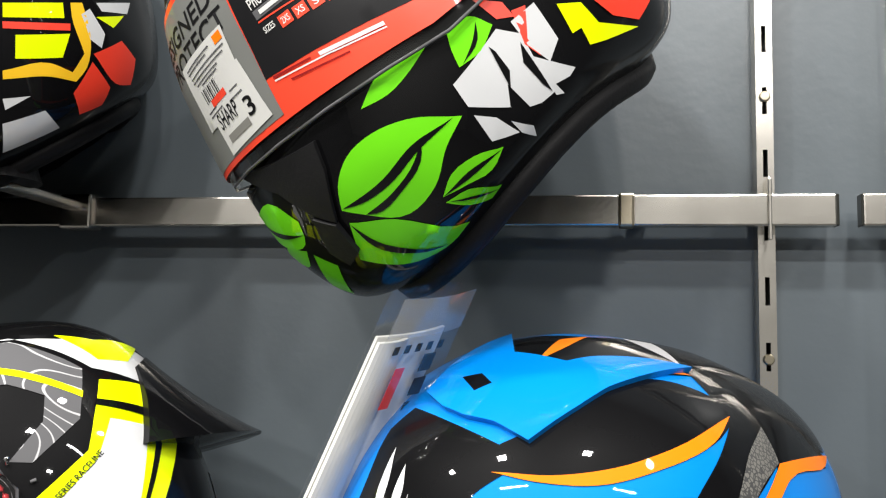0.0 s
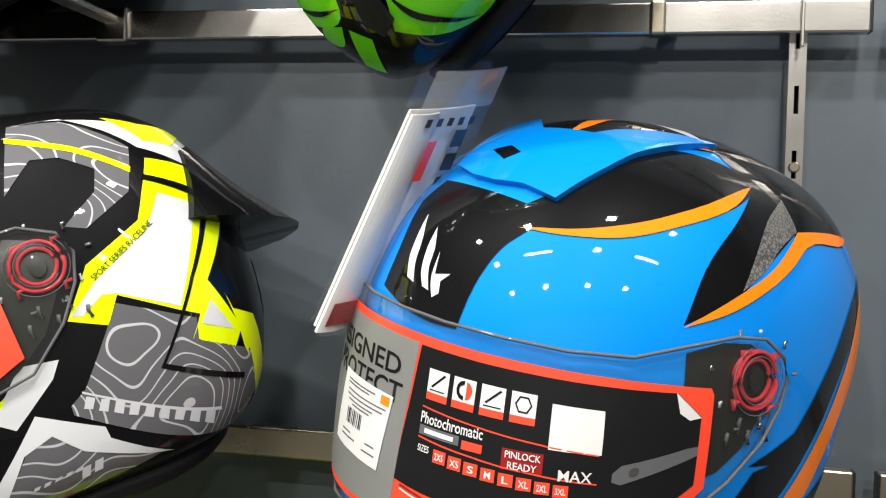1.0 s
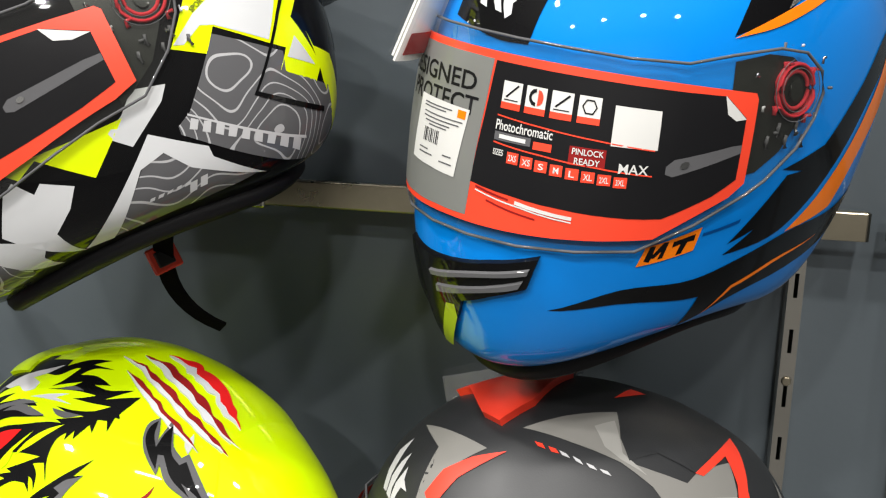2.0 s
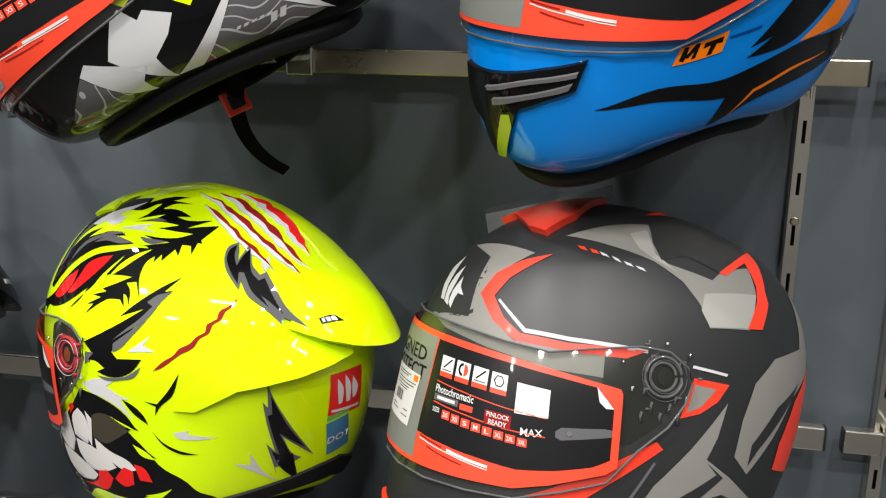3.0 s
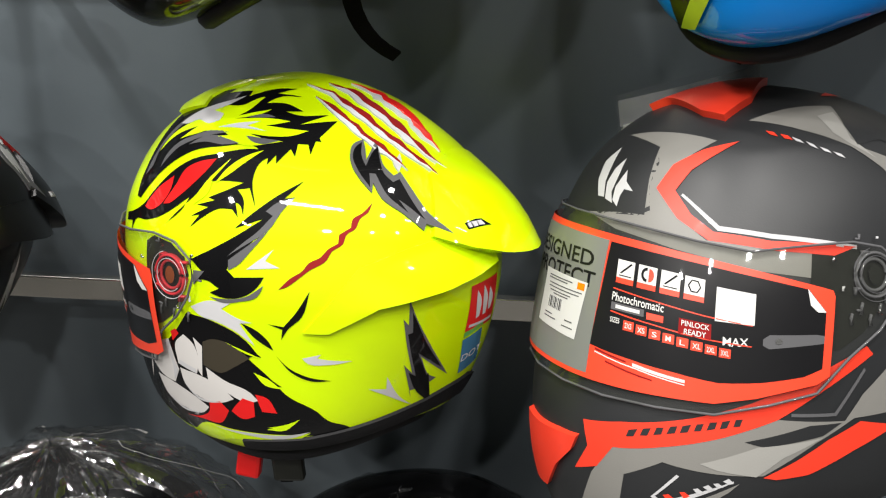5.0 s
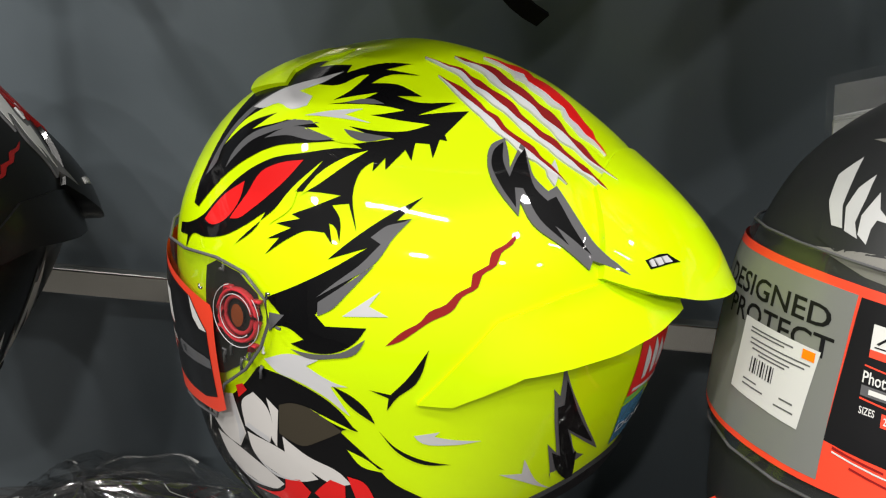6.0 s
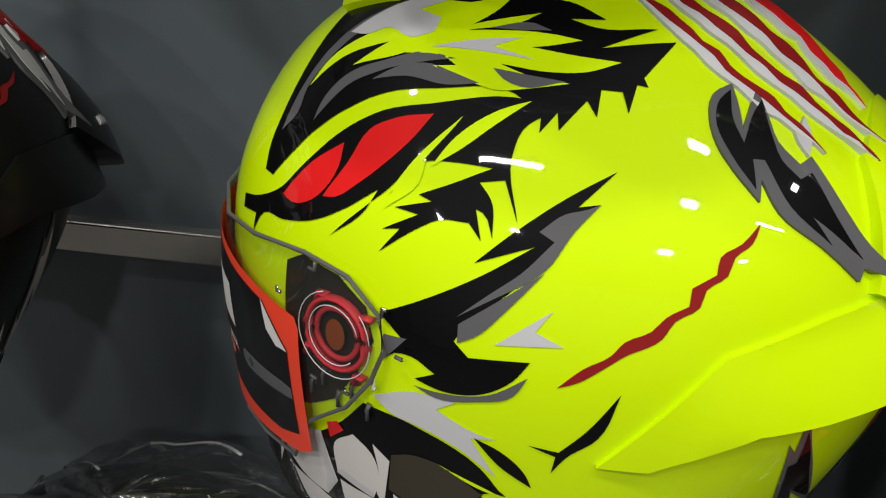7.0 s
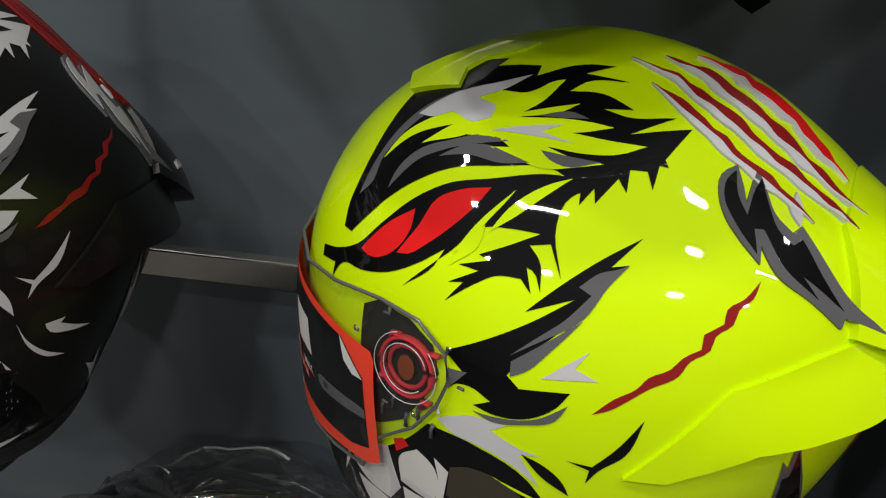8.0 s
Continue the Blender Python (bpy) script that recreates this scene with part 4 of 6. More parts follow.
    patch("flame_graphic", [(153.3, -2.3), (155.3, -4.4), (154.2, 4.2), (157.1, -1.7), (163.3, -10.6), (178.1, -26.1), (162.5, -16.5), (169, -24.7), (172.7, -26.3), (169.1, -28.1), (161.9, -29.5), (163.9, -32.5), (156.9, -18.9), (161, -22.6), (155.9, -10.9)], streak, ob, lift=0.00046)
    patch("flame_core", [(155.6, -7.5), (157.1, -7), (155.8, -0.2), (162.2, -10.4), (173.2, -22.3), (160.9, -14.8), (167.4, -24.3), (168, -23.6), (175.1, -36.4), (163.8, -28.7), (159.4, -22.1), (162.8, -23.9), (158.3, -14.6)], ink, ob, lift=0.0007)
    patch("silver_streak", [(146, -26.9), (152.5, -27.4), (151.8, -22.8), (158.3, -30.9), (165.8, -35.5), (152.4, -29.6)], pale, ob, lift=0.00046)
    patch("silver_streak", [(123.6, -16.8), (129.6, -14.9), (128.4, -16.4), (132.4, -16.7), (139.7, -16.5), (132.5, -18.3), (124.4, -17.8)], pale, ob, lift=0.00046)
    patch("mouth", [(84.1, -6.6), (92.6, -7.3), (105.2, -12.8), (108.8, -16.9), (105.4, -18.6), (113.5, -25.2), (117.9, -29.4), (129.1, -34.6), (132.5, -37.1), (141, -39.9), (144.6, -42.9), (125.5, -42.5), (83.8, -46.8), (62.4, -46), (52.1, -43.3), (42.8, -38.8), (41, -33.2), (33.7, -28.6), (50.7, -25.8), (69.6, -20.2), (79.3, -12.5)], BLACK, ob, lift=0.00046)
    patch("lime_slash", [(52.2, -43.1), (58.9, -44.9), (69.4, -47.1), (76.5, -49.1), (101.4, -45.3), (120.4, -43.8), (124.5, -41.9), (110.4, -42.7), (96.7, -42.9), (83.6, -42.8), (68.9, -47.6), (61.6, -45.1)], base, ob, lift=0.0007)
    patch("lime_slash", [(111, -40.6), (118.5, -38.9), (122.9, -37.2), (119.6, -39.8)], base, ob, lift=0.0007)
    patch("silver_streak", [(87, -43), (102.5, -43), (120.7, -42.1), (127, -40.9), (120.5, -43.2), (102.1, -43.9)], pale, ob, lift=0.00094)
    patch("lime_slash", [(98, -14), (107.1, -17.1), (110.5, -18.4), (104.7, -17)], base, ob, lift=0.0007)
    patch("lime_slash", [(107.3, -23.2), (112.7, -25.2), (116.5, -27.8), (111, -27)], base, ob, lift=0.0007)
    patch("roof_scoop", [(48.3, 46.3), (60.1, 52.4), (55.7, 55.6), (56.5, 59.7), (63.2, 64.6), (64.4, 67.7), (51.1, 64), (42.6, 54.5), (39.7, 48.1)], base, ob, lift=0.0004, rise=scoop)
    patch("claw_white", [(119.7, 67.7), (124.4, 66.5), (128.4, 65.2), (132.6, 64.1), (135.8, 62.4), (138.7, 60.9), (141.2, 59.1), (143.9, 57.1), (146.7, 55), (148.8, 52.7), (151, 50.6), (153.2, 48.7), (154.6, 46.5), (156.2, 44.3), (157.8, 41.9), (159, 39.6), (157.3, 41.8), (154.9, 43.8), (153.2, 45.8), (150.3, 47.5), (148.7, 49.6), (146.8, 51.8), (143.9, 53.8), (141.2, 55.9), (138.8, 58.1), (136, 59.7), (133.4, 61.3), (130.3, 62.9), (127.3, 64.5), (123.9, 66.1)], white, ob, lift=0.00136, rise=tail, step=0.03)
    patch("claw_stripe", [(119.7, 67.7), (124.6, 66.6), (129.3, 65.7), (133.5, 64.5), (136.6, 62.8), (139.6, 61.2), (141.7, 59.3), (145.5, 57.6), (147, 55.1), (149.3, 53), (152.1, 51), (154.3, 49.1), (155, 46.7), (156.9, 44.3), (158, 42), (159, 39.6), (157.7, 41.8), (155.9, 44.1), (154.1, 46.3), (152.4, 48.4), (150.5, 50.4), (148.1, 52.4), (145.5, 54.4), (143.7, 56.9), (140.6, 58.9), (137.9, 60.5), (134.8, 62), (131.3, 63.5), (128.1, 65), (124.2, 66.4)], dark_red, ob, lift=0.0016, rise=tail, step=0.03)
    patch("claw_white", [(108.6, 72.5), (117.2, 71.8), (125.2, 70.8), (132.3, 69.7), (136.8, 67.9), (140.7, 66.2), (144.9, 64.5), (148.4, 62.1), (151.4, 59.6), (154.4, 57.2), (157, 54.6), (159, 52), (161.2, 49.4), (162.7, 46.8), (164.3, 44.3), (166.2, 41.8), (166.8, 40), (167.5, 38.2), (168.2, 36.5), (167, 38.2), (165.8, 39.8), (164.3, 41.4), (162.2, 43.6), (160.1, 46.1), (158.6, 48.6), (156.2, 51), (153.5, 53.5), (151.4, 56.2), (148.7, 58.7), (144.9, 60.8), (141.2, 63.2), (137.7, 64.8), (134.1, 66.7), (130.5, 68.6), (124.1, 70), (117, 71.3)], white, ob, lift=0.00136, rise=tail, step=0.03)
    patch("claw_stripe", [(108.6, 72.5), (117.2, 71.9), (125.3, 71), (133.5, 70.2), (137.3, 68.1), (142.1, 66.7), (145.4, 64.8), (150.2, 62.7), (153.8, 60.4), (155.2, 57.4), (157.5, 54.9), (159.9, 52.2), (162.8, 49.8), (163.4, 47.1), (165, 44.5), (166.8, 41.9), (167.2, 40.1), (167.9, 38.2), (168.2, 36.5), (167.2, 38.1), (166.8, 39.9), (165, 41.6), (163.9, 44.2), (162.1, 46.7), (160.3, 49.2), (157.7, 51.6), (156.2, 54.3), (153.1, 56.8), (150.7, 59.3), (147.2, 61.6), (143.5, 64), (139, 65.5), (136.1, 67.5), (132.2, 69.7), (124.9, 70.6), (117.2, 71.8)], dark_red, ob, lift=0.0016, rise=tail, step=0.03)
    patch("claw_white", [(129, 74.5), (136.7, 73.3), (143.4, 72.1), (148.9, 70.5), (153.8, 68.8), (155.9, 66.4), (158.5, 64.3), (161.4, 61.8), (163.9, 59.1), (165.3, 56.3), (168.2, 53.4), (168.6, 50.4), (169.6, 47.3), (170.1, 44.1), (171.7, 41), (173, 37.9), (170.7, 40.9), (168.6, 43.9), (167.3, 47), (164.4, 49.6), (163.7, 52.7), (161.6, 55.5), (159.8, 58.2), (156.7, 60.6), (154.2, 63.3), (150.7, 65), (147.5, 67.1), (145.5, 69.4), (140.8, 71), (135.3, 72.8)], white, ob, lift=0.00136, rise=tail, step=0.03)
    patch("claw_stripe", [(129, 74.5), (137.2, 73.7), (144.1, 72.4), (152.9, 71.5), (156.8, 69.5), (158.5, 67), (161.7, 64.9), (164.4, 62.4), (165.8, 59.4), (168.7, 56.9), (169.4, 53.6), (168.9, 50.4), (171.1, 47.5), (171.2, 44.2), (171.7, 41), (173, 37.9), (171.4, 40.9), (169.5, 44), (168.5, 47.2), (168, 50.3), (166.3, 53.2), (163.7, 55.9), (162.9, 58.9), (160.2, 61.5), (156.7, 63.9), (153.5, 65.9), (151.9, 68.2), (148.7, 70.3), (143.4, 72.1), (135.8, 72.9)], dark_red, ob, lift=0.0016, rise=tail, step=0.03)
    patch("claw_white", [(154.5, 75.4), (163.2, 74.3), (168, 72.4), (174.3, 70.8), (174.5, 68.8), (175.7, 66.8), (177.4, 64.9), (179, 62.5), (179, 60), (-178.2, 57.5), (179.6, 54.9), (179.6, 52.4), (177.8, 49.9), (177.6, 47.9), (178.1, 45.8), (177.3, 43.8), (177.1, 45.7), (175.8, 47.7), (173.8, 49.7), (173.9, 52.1), (173.5, 54.6), (175.6, 57.2), (171.7, 59.3), (171.1, 61.7), (168.2, 63.9), (168.3, 65.9), (164.4, 67.4), (165.5, 69.5), (163.2, 71.6), (159, 73.4)], white, ob, lift=0.00136, rise=tail, step=0.03)
    patch("claw_stripe", [(154.5, 75.4), (164.6, 74.5), (169.7, 72.8), (178.8, 71.2), (-178.8, 69.3), (178.8, 67.1), (-177.8, 65.3), (-176, 62.8), (-175.6, 60.2), (-175.8, 57.5), (-177.3, 54.9), (-178.8, 52.4), (-179.1, 49.9), (178.7, 47.9), (178.4, 45.8), (177.3, 43.8), (177.5, 45.7), (177.6, 47.8), (176.3, 49.7), (176.8, 52.3), (175.8, 54.7), (177.9, 57.3), (176, 59.7), (175.2, 62.2), (172.8, 64.5), (170.9, 66.2), (174.1, 68.6), (168.5, 70.1), (165.9, 72.1), (162.2, 74.1)], hot, ob, lift=0.0016, rise=tail, step=0.03)
    patch("tooth", [(59.1, -23.6), (57.3, -28.9), (52.2, -34.7)], tooth, ob, lift=0.0007)
    patch("tooth", [(61.7, -22.4), (73.2, -17.7), (74.4, -22.4), (76, -27.3), (71.9, -32.1), (63.6, -31.3), (58.8, -28.6)], tooth, ob, lift=0.0007)
    patch("tooth", [(76.6, -18.6), (81.4, -14.4), (85.1, -16.7), (86.5, -22), (84.9, -26.8), (76.3, -25.1)], tooth, ob, lift=0.0007)
    patch("tooth", [(85.6, -14.5), (88.9, -16.9), (87.1, -27.4), (85.8, -25.7), (86.5, -21.1)], tooth, ob, lift=0.0007)
    patch("tooth", [(59.9, -31.7), (71.2, -32.5), (84.4, -36), (87.3, -37.4), (84.1, -39.5), (73.5, -39.9), (62.5, -37)], tooth, ob, lift=0.0007)
    patch("tooth", [(76.7, -26.5), (86.3, -27.3), (95.5, -30.3), (99, -32.9), (94.3, -34.7), (83.6, -34.6), (77.6, -31.5)], tooth, ob, lift=0.0007)
    patch("tooth", [(89.3, -23.9), (96.2, -27.2), (105.5, -30), (108.3, -32.3), (105, -33.3), (96.5, -31.1), (89.5, -28.1)], tooth, ob, lift=0.0007)
    patch("tooth_shade", [(70.5, -19.6), (73.4, -18.2), (74.3, -24.1), (75.6, -27.5), (72, -31.4), (73, -26.1)], pale, ob, lift=0.00094)
    patch("tooth_shade", [(76.3, -25.1), (84.9, -26.8), (84.8, -25.3), (77.8, -23.7)], pale, ob, lift=0.00094)
    patch("tooth_shade", [(62.5, -37), (73.5, -39.9), (84.1, -39.5), (72.8, -40.6)], pale, ob, lift=0.00094)
    patch("tooth_shade", [(77.6, -31.5), (83.6, -34.6), (94.3, -34.7), (83.2, -35.3)], pale, ob, lift=0.00094)
    patch("gum", [(73.1, -42), (83.5, -40.5), (87.4, -38.3), (88.1, -35.6), (93.1, -34.5), (96.3, -37), (92.1, -41.3), (82.6, -41.8)], hot, ob, lift=0.00082)
    patch("gum", [(97.4, -36.9), (99.8, -34.5), (102.5, -32.1), (106.6, -32.9), (106.6, -37.5), (101.6, -38.8)], hot, ob, lift=0.00082)
    patch("gum", [(107.3, -30.3), (111.5, -31.1), (115, -35.7), (109.5, -35.7)], hot, ob, lift=0.00082)
    patch("gum", [(75.3, -14.7), (78, -13.2), (79.4, -14.5), (75.8, -17.7)], hot, ob, lift=0.00082)
    # the brownish reflection in the black cheek, laid on as a coloured patch
    patch("chin_panel", [(89.3, -15.3), (92.9, -13.8), (98.2, -14), (106.1, -18.5), (100.2, -22.3), (95.3, -24.8), (88.4, -23.3)], BROWN_REFLECTION, ob, lift=0.0007)
    patch("lip", [(72.2, -47.6), (103.7, -43.6), (119.3, -42.6), (127, -41.4), (123.3, -43.4), (102.9, -45.6)], base, ob, lift=0.00082)
    patch("lip", [(110.6, -41.2), (122, -37.6), (118, -40.8)], base, ob, lift=0.00082)
    shell_text(ob, "DOT", (182.5, -22.5), (193, -20), 0.05, white, 0.0012)
    return ob




lime = flame_helmet("glossy lime yellow full-face helmet with black flames and a red eye", pose(-0.2952, 0.6326, 1.0183, 6.6403, -0.1587, 154.335), LIME, BLACK, DGREY, SILVER, EYERED, DRED, WHITE, TOOTH)
grey = helmet("matt charcoal and grey full-face helmet with red panels", pose(0.042, 0.634, 1.019, 18.7, -10.8, 205.6), (1, 1.062, 1.017, 1.045, 1.431, 1.011), MATT)
sheet = Sheet(grey, 10.5, -0.19, -21.3, -0.15, 0.30, 9.7, 0.965, 68.7)
visor(grey, sheet, 0.0, 0.98)
printed_sheet(sheet)
pivot(grey, 81.0, 2.5, DGREY, 66, 0.98)
patch("grey_panel", [(2.7, 37.5), (36.1, 34.8), (26.4, 26), (23.6, 20), (30.4, 12.7), (37.7, 7.7), (52.9, 7), (69.2, 7.5), (65.9, 0.2), (48.5, 1.2), (30.9, 5), (14.8, 9.2), (3.1, 13.8), (22, 12.9), (20.6, 22.2), (19.9, 31.9)], GREY, grey, lift=0.00046)
patch("logo_panel", [(-2.4, 35.5), (19.6, 31.6), (21.9, 26.9), (21.3, 20.3), (23.2, 14.1), (20.1, 12.7), (7.6, 13.2), (2.5, 15.6), (3.6, 23)], MATT, grey, lift=0.00046)
patch("logo_stroke", [(4.2, 32.7), (5.3, 26.8), (5.7, 21.9), (7.6, 17.5), (4.9, 18), (1.8, 22.8), (0.5, 28.5)], SILVER, grey, lift=0.0007)
patch("logo_stroke", [(10, 28.5), (10.2, 23.5), (9.8, 18.8), (11.3, 15.8), (8.2, 17.1), (6.6, 21.6), (7.5, 25.6)], SILVER, grey, lift=0.0007)
patch("logo_stroke", [(12.6, 24.9), (13.8, 21.6), (16.9, 18.9), (13.9, 19.5), (13.3, 17.8), (13.3, 14.9), (11.1, 16.6), (10.6, 20.2)], SILVER, grey, lift=0.0007)
patch("red_chevron", [(42.5, 35.2), (37.4, 30.9), (31.4, 25.4), (28.5, 19.6), (33.5, 13.7), (39.1, 9.9), (52.7, 8.9), (75.9, 9.7), (69.2, 6.7), (54.5, 6.5), (38.2, 7.7), (30.4, 12.5), (23.4, 20), (26.1, 26.6), (33.2, 31.6)], RED, grey, lift=0.0007)
patch("white_line", [(30.6, 18.9), (40.4, 11.4), (52.6, 10.7), (75.9, 10.1), (75.9, 9), (52.7, 9.5), (40.1, 10.2), (30.2, 18.4)], SILVER, grey, lift=0.0007)
patch("grey_panel", [(44, 43.4), (57.5, 51.2), (81.5, 57.1), (80.7, 51.6), (81.8, 39.5), (91.3, 37.9), (103, 35.1), (109.4, 38.4), (126.2, 39.7), (123, 31.6), (114.9, 19.5), (98, 19.2), (95.3, 26.4), (89.6, 33.5), (79, 39.1), (62.4, 42.1)], GREY, grey, lift=0.00046)
patch("light_facet", [(97.8, 30.2), (122.4, 30.6), (114.9, 19.9), (98, 19.4), (95.3, 24.5)], LGREY, grey, lift=0.0007)
patch("dark_facet", [(81.9, 57.5), (93.4, 52.6), (103.8, 43), (107.7, 37.8), (94.2, 43.4), (81.9, 40), (79.8, 46.6)], MATT, grey, lift=0.0007)
patch("light_facet", [(69.6, 49.4), (78.9, 53), (79.8, 41.9), (88.1, 36.4), (78.8, 40), (73.3, 42.9)], LGREY, grey, lift=0.0007)
patch("red_hook", [(107.4, 37.8), (140.7, 46), (136.5, 41.3), (128.2, 31.5), (127.1, 27.6), (120.2, 19.7), (113.6, 19.8), (121.5, 28.6), (124.4, 33.5), (126.2, 41.6), (110.6, 36.9)], RED, grey, lift=0.00094)
patch("red_line", [(83.5, 64.1), (111.3, 71.9), (118, 68.1), (96.4, 66.4)], RED, grey, lift=0.0007)
patch("red_triangle", [(92, 3.2), (105.1, 2.2), (101, -3.3), (94.8, -7.4), (87.8, -9.4)], RED, grey, lift=0.00046)
patch("grey_panel", [(92.3, 1.2), (100.1, 0.4), (95, -5.2), (89.8, -7.6)], GREY, grey, lift=0.0007)
patch("white_line", [(91.5, 7.1), (104.4, 5.5), (103.9, 4.7), (91.1, 6.2)], SILVER, grey, lift=0.0007)
patch("grey_panel", [(150.1, 32.2), (149.9, 27.2), (150.1, 20.2), (150.6, 12), (149, 8.3), (135.8, 0.3), (126.6, -12), (116.1, -23.1), (109.6, -18.7), (111.4, -7.9), (115.8, 3.4), (125.1, 11.2), (141.4, 14.4), (144.6, 23.1)], GREY, grey, lift=0.00046)
patch("dark_facet", [(140.1, 4.9), (119.6, -16.1), (115.8, -20.8), (116.5, -14.7), (127.1, -3)], MATT, grey, lift=0.0007)
patch("red_panel", [(149, 9), (149.2, 3.6), (148, -10.3), (144.1, -20.9), (129.5, -20.8), (130.9, -13.4), (137.9, -0.5)], RED, grey, lift=0.0007)
patch("grey_panel", [(20.1, -35.1), (34.2, -35), (47.6, -34.1), (57, -32.6), (76.5, -34.3), (81.3, -28.4), (92.6, -18.2), (104.9, -3.3), (102.1, -14), (98.9, -20.4), (108.9, -24.6), (128.1, -32.1), (106.6, -29.2), (88.5, -33), (79.5, -33.8), (68.3, -38.5), (54.5, -43.4), (40, -40.8), (31, -38.1), (22.2, -39.8), (17.6, -39.1)], GREY, grey, lift=0.00046)
patch("light_facet", [(39.1, -39.1), (52.5, -37.6), (70.2, -37.5), (59.4, -40.5), (52.7, -43.3), (43.1, -40.8)], LGREY, grey, lift=0.0007)
patch("dark_facet", [(49.2, -36.2), (65.9, -34.6), (75.5, -34.6), (70.1, -37.1), (54.1, -37.8)], MATT, grey, lift=0.0007)
patch("dark_facet", [(90.2, -31.2), (103.3, -24.2), (99.2, -21.3), (106.1, -24.8), (97.4, -31.2)], MATT, grey, lift=0.0007)
patch("grey_panel", [(19.3, -35.3), (23.1, -35.2), (22.1, -40.1), (19.6, -46.1), (29.5, -47.8), (17.5, -49.7), (5.4, -49.8), (9.1, -45.2), (14, -39.6)], GREY, grey, lift=0.00046)
patch("grey_panel", [(28.1, -47.6), (38, -45.8), (48.6, -44), (46.1, -45.3), (35.9, -48)], GREY, grey, lift=0.00046)
patch("red_chin", [(12.4, -30.9), (22, -30.9), (37.2, -30.7), (50.4, -28.7), (64.9, -23.8), (80.7, -16.6), (83.1, -18.6), (68.9, -27.1), (57, -32.6), (44.6, -34.8), (31.1, -35.4), (20, -35.2), (15.7, -38.5), (9.2, -39.2), (13.6, -35.2)], RED, grey, lift=0.0007)
patch("red_vent", [(-12.4, -31.7), (4.2, -33.2), (11.1, -33.7), (9.3, -36), (3.1, -39.2), (-3.4, -43.7), (-11.9, -43.6), (-13, -39.5), (-11.9, -35.6)], RED, grey, height=0.003)
patch("red_stripe", [(54.5, -43.7), (63.2, -41.5), (72.1, -38), (81.8, -34.5), (114.1, -33.7), (91.9, -37), (81.3, -40.8), (67.5, -44.7), (58.1, -44.6)], RED, grey, lift=0.0007)
patch("white_line", [(27.9, -43.8), (29.9, -45.2), (36.5, -45.2), (47.2, -43.5), (47.1, -43.3), (36.7, -44.4), (30.3, -44.7), (28.9, -43.8), (34.6, -40.9), (34, -40.5)], SILVER, grey, lift=0.0007)
patch("cheek_line", [(60.3, -31.6), (72.7, -32.3), (80.5, -22.1), (81.2, -22.6), (73.4, -33), (60.4, -32.3)], DGREY, grey, lift=0.0007)
patch("roof_scoop", [(-6.1, 50.8), (2.1, 55.8), (10.6, 64.9), (48.3, 77.1), (43.2, 52.7), (36.3, 42.4), (27.8, 44.1), (3.9, 52.9)], RED, grey, height=0.005)
patch("lettering_bar", [(23.8, -32.24), (25.8, -32.06), (24.9, -33.32), (23.2, -33.32)], MATT, grey, lift=0.00094)
patch("lettering_bar", [(27, -32.06), (28.7, -32), (27.9, -33.26), (26.3, -33.2)], MATT, grey, lift=0.00094)
patch("lettering_bar", [(29.9, -31.94), (31.4, -32), (30.9, -33.14), (29.2, -33.2)], MATT, grey, lift=0.00094)
patch("lettering_bar", [(32.8, -31.88), (34.3, -31.88), (33.8, -33.08), (32, -33.14)], MATT, grey, lift=0.00094)
patch("lettering_bar", [(35.4, -31.94), (37.2, -31.76), (36.5, -33.08), (34.8, -33.14)], MATT, grey, lift=0.00094)
patch("lettering_bar", [(38.4, -31.82), (39.9, -31.82), (39.3, -33.08), (37.8, -33.02)], MATT, grey, lift=0.00094)
patch("lettering_bar", [(41.2, -31.7), (42.8, -31.76), (42.3, -32.96), (40.5, -33.08)], MATT, grey, lift=0.00094)
patch("lettering_bar", [(43.9, -31.76), (45.7, -31.64), (45, -33.02), (43.4, -33.08)], MATT, grey, lift=0.00094)
patch("lettering_bar", [(46.9, -31.64), (48.5, -31.7), (47.9, -33.02), (46.4, -32.96)], MATT, grey, lift=0.00094)
patch("tick", [(49.7, 39.9), (52.3, 39.8), (53.7, 38.4), (51.1, 38.8)], RED, grey, lift=0.0007)
patch("tick", [(54.3, 39.4), (56.8, 39.2), (58.2, 38), (55.6, 38.1)], RED, grey, lift=0.0007)
patch("tick", [(57.9, 39), (60.5, 38.4), (61.8, 37.4), (59.2, 37.8)], SILVER, grey, lift=0.0007)
patch("tick", [(62.4, 38.2), (65, 37.5), (66.2, 36.3), (63.7, 37)], SILVER, grey, lift=0.0007)
patch("tick", [(66.9, 37.1), (69.5, 36.6), (70.7, 35.6), (68.1, 36)], SILVER, grey, lift=0.0007)
patch("tick", [(71.3, 36.2), (74.1, 35.9), (75.3, 34.8), (72.6, 35.3)], SILVER, grey, lift=0.0007)
patch("tick", [(30.7, -43.7), (32, -43.7), (33.2, -44.6), (31.7, -44.9)], RED, grey, lift=0.00094)
patch("tick", [(34.5, -43.6), (35.6, -43.7), (36.8, -44.6), (35.4, -44.9)], RED, grey, lift=0.00094)
patch("tick", [(37.6, -43.4), (38.7, -43.4), (40, -44.4), (38.7, -44.6)], SILVER, grey, lift=0.00094)
patch("tick", [(39.8, -43.3), (41.1, -43.1), (42.4, -44.1), (41.2, -44.2)], SILVER, grey, lift=0.00094)
patch("tick", [(42.2, -43), (43.4, -43.1), (44.7, -44), (43.4, -44.1)], SILVER, grey, lift=0.00094)
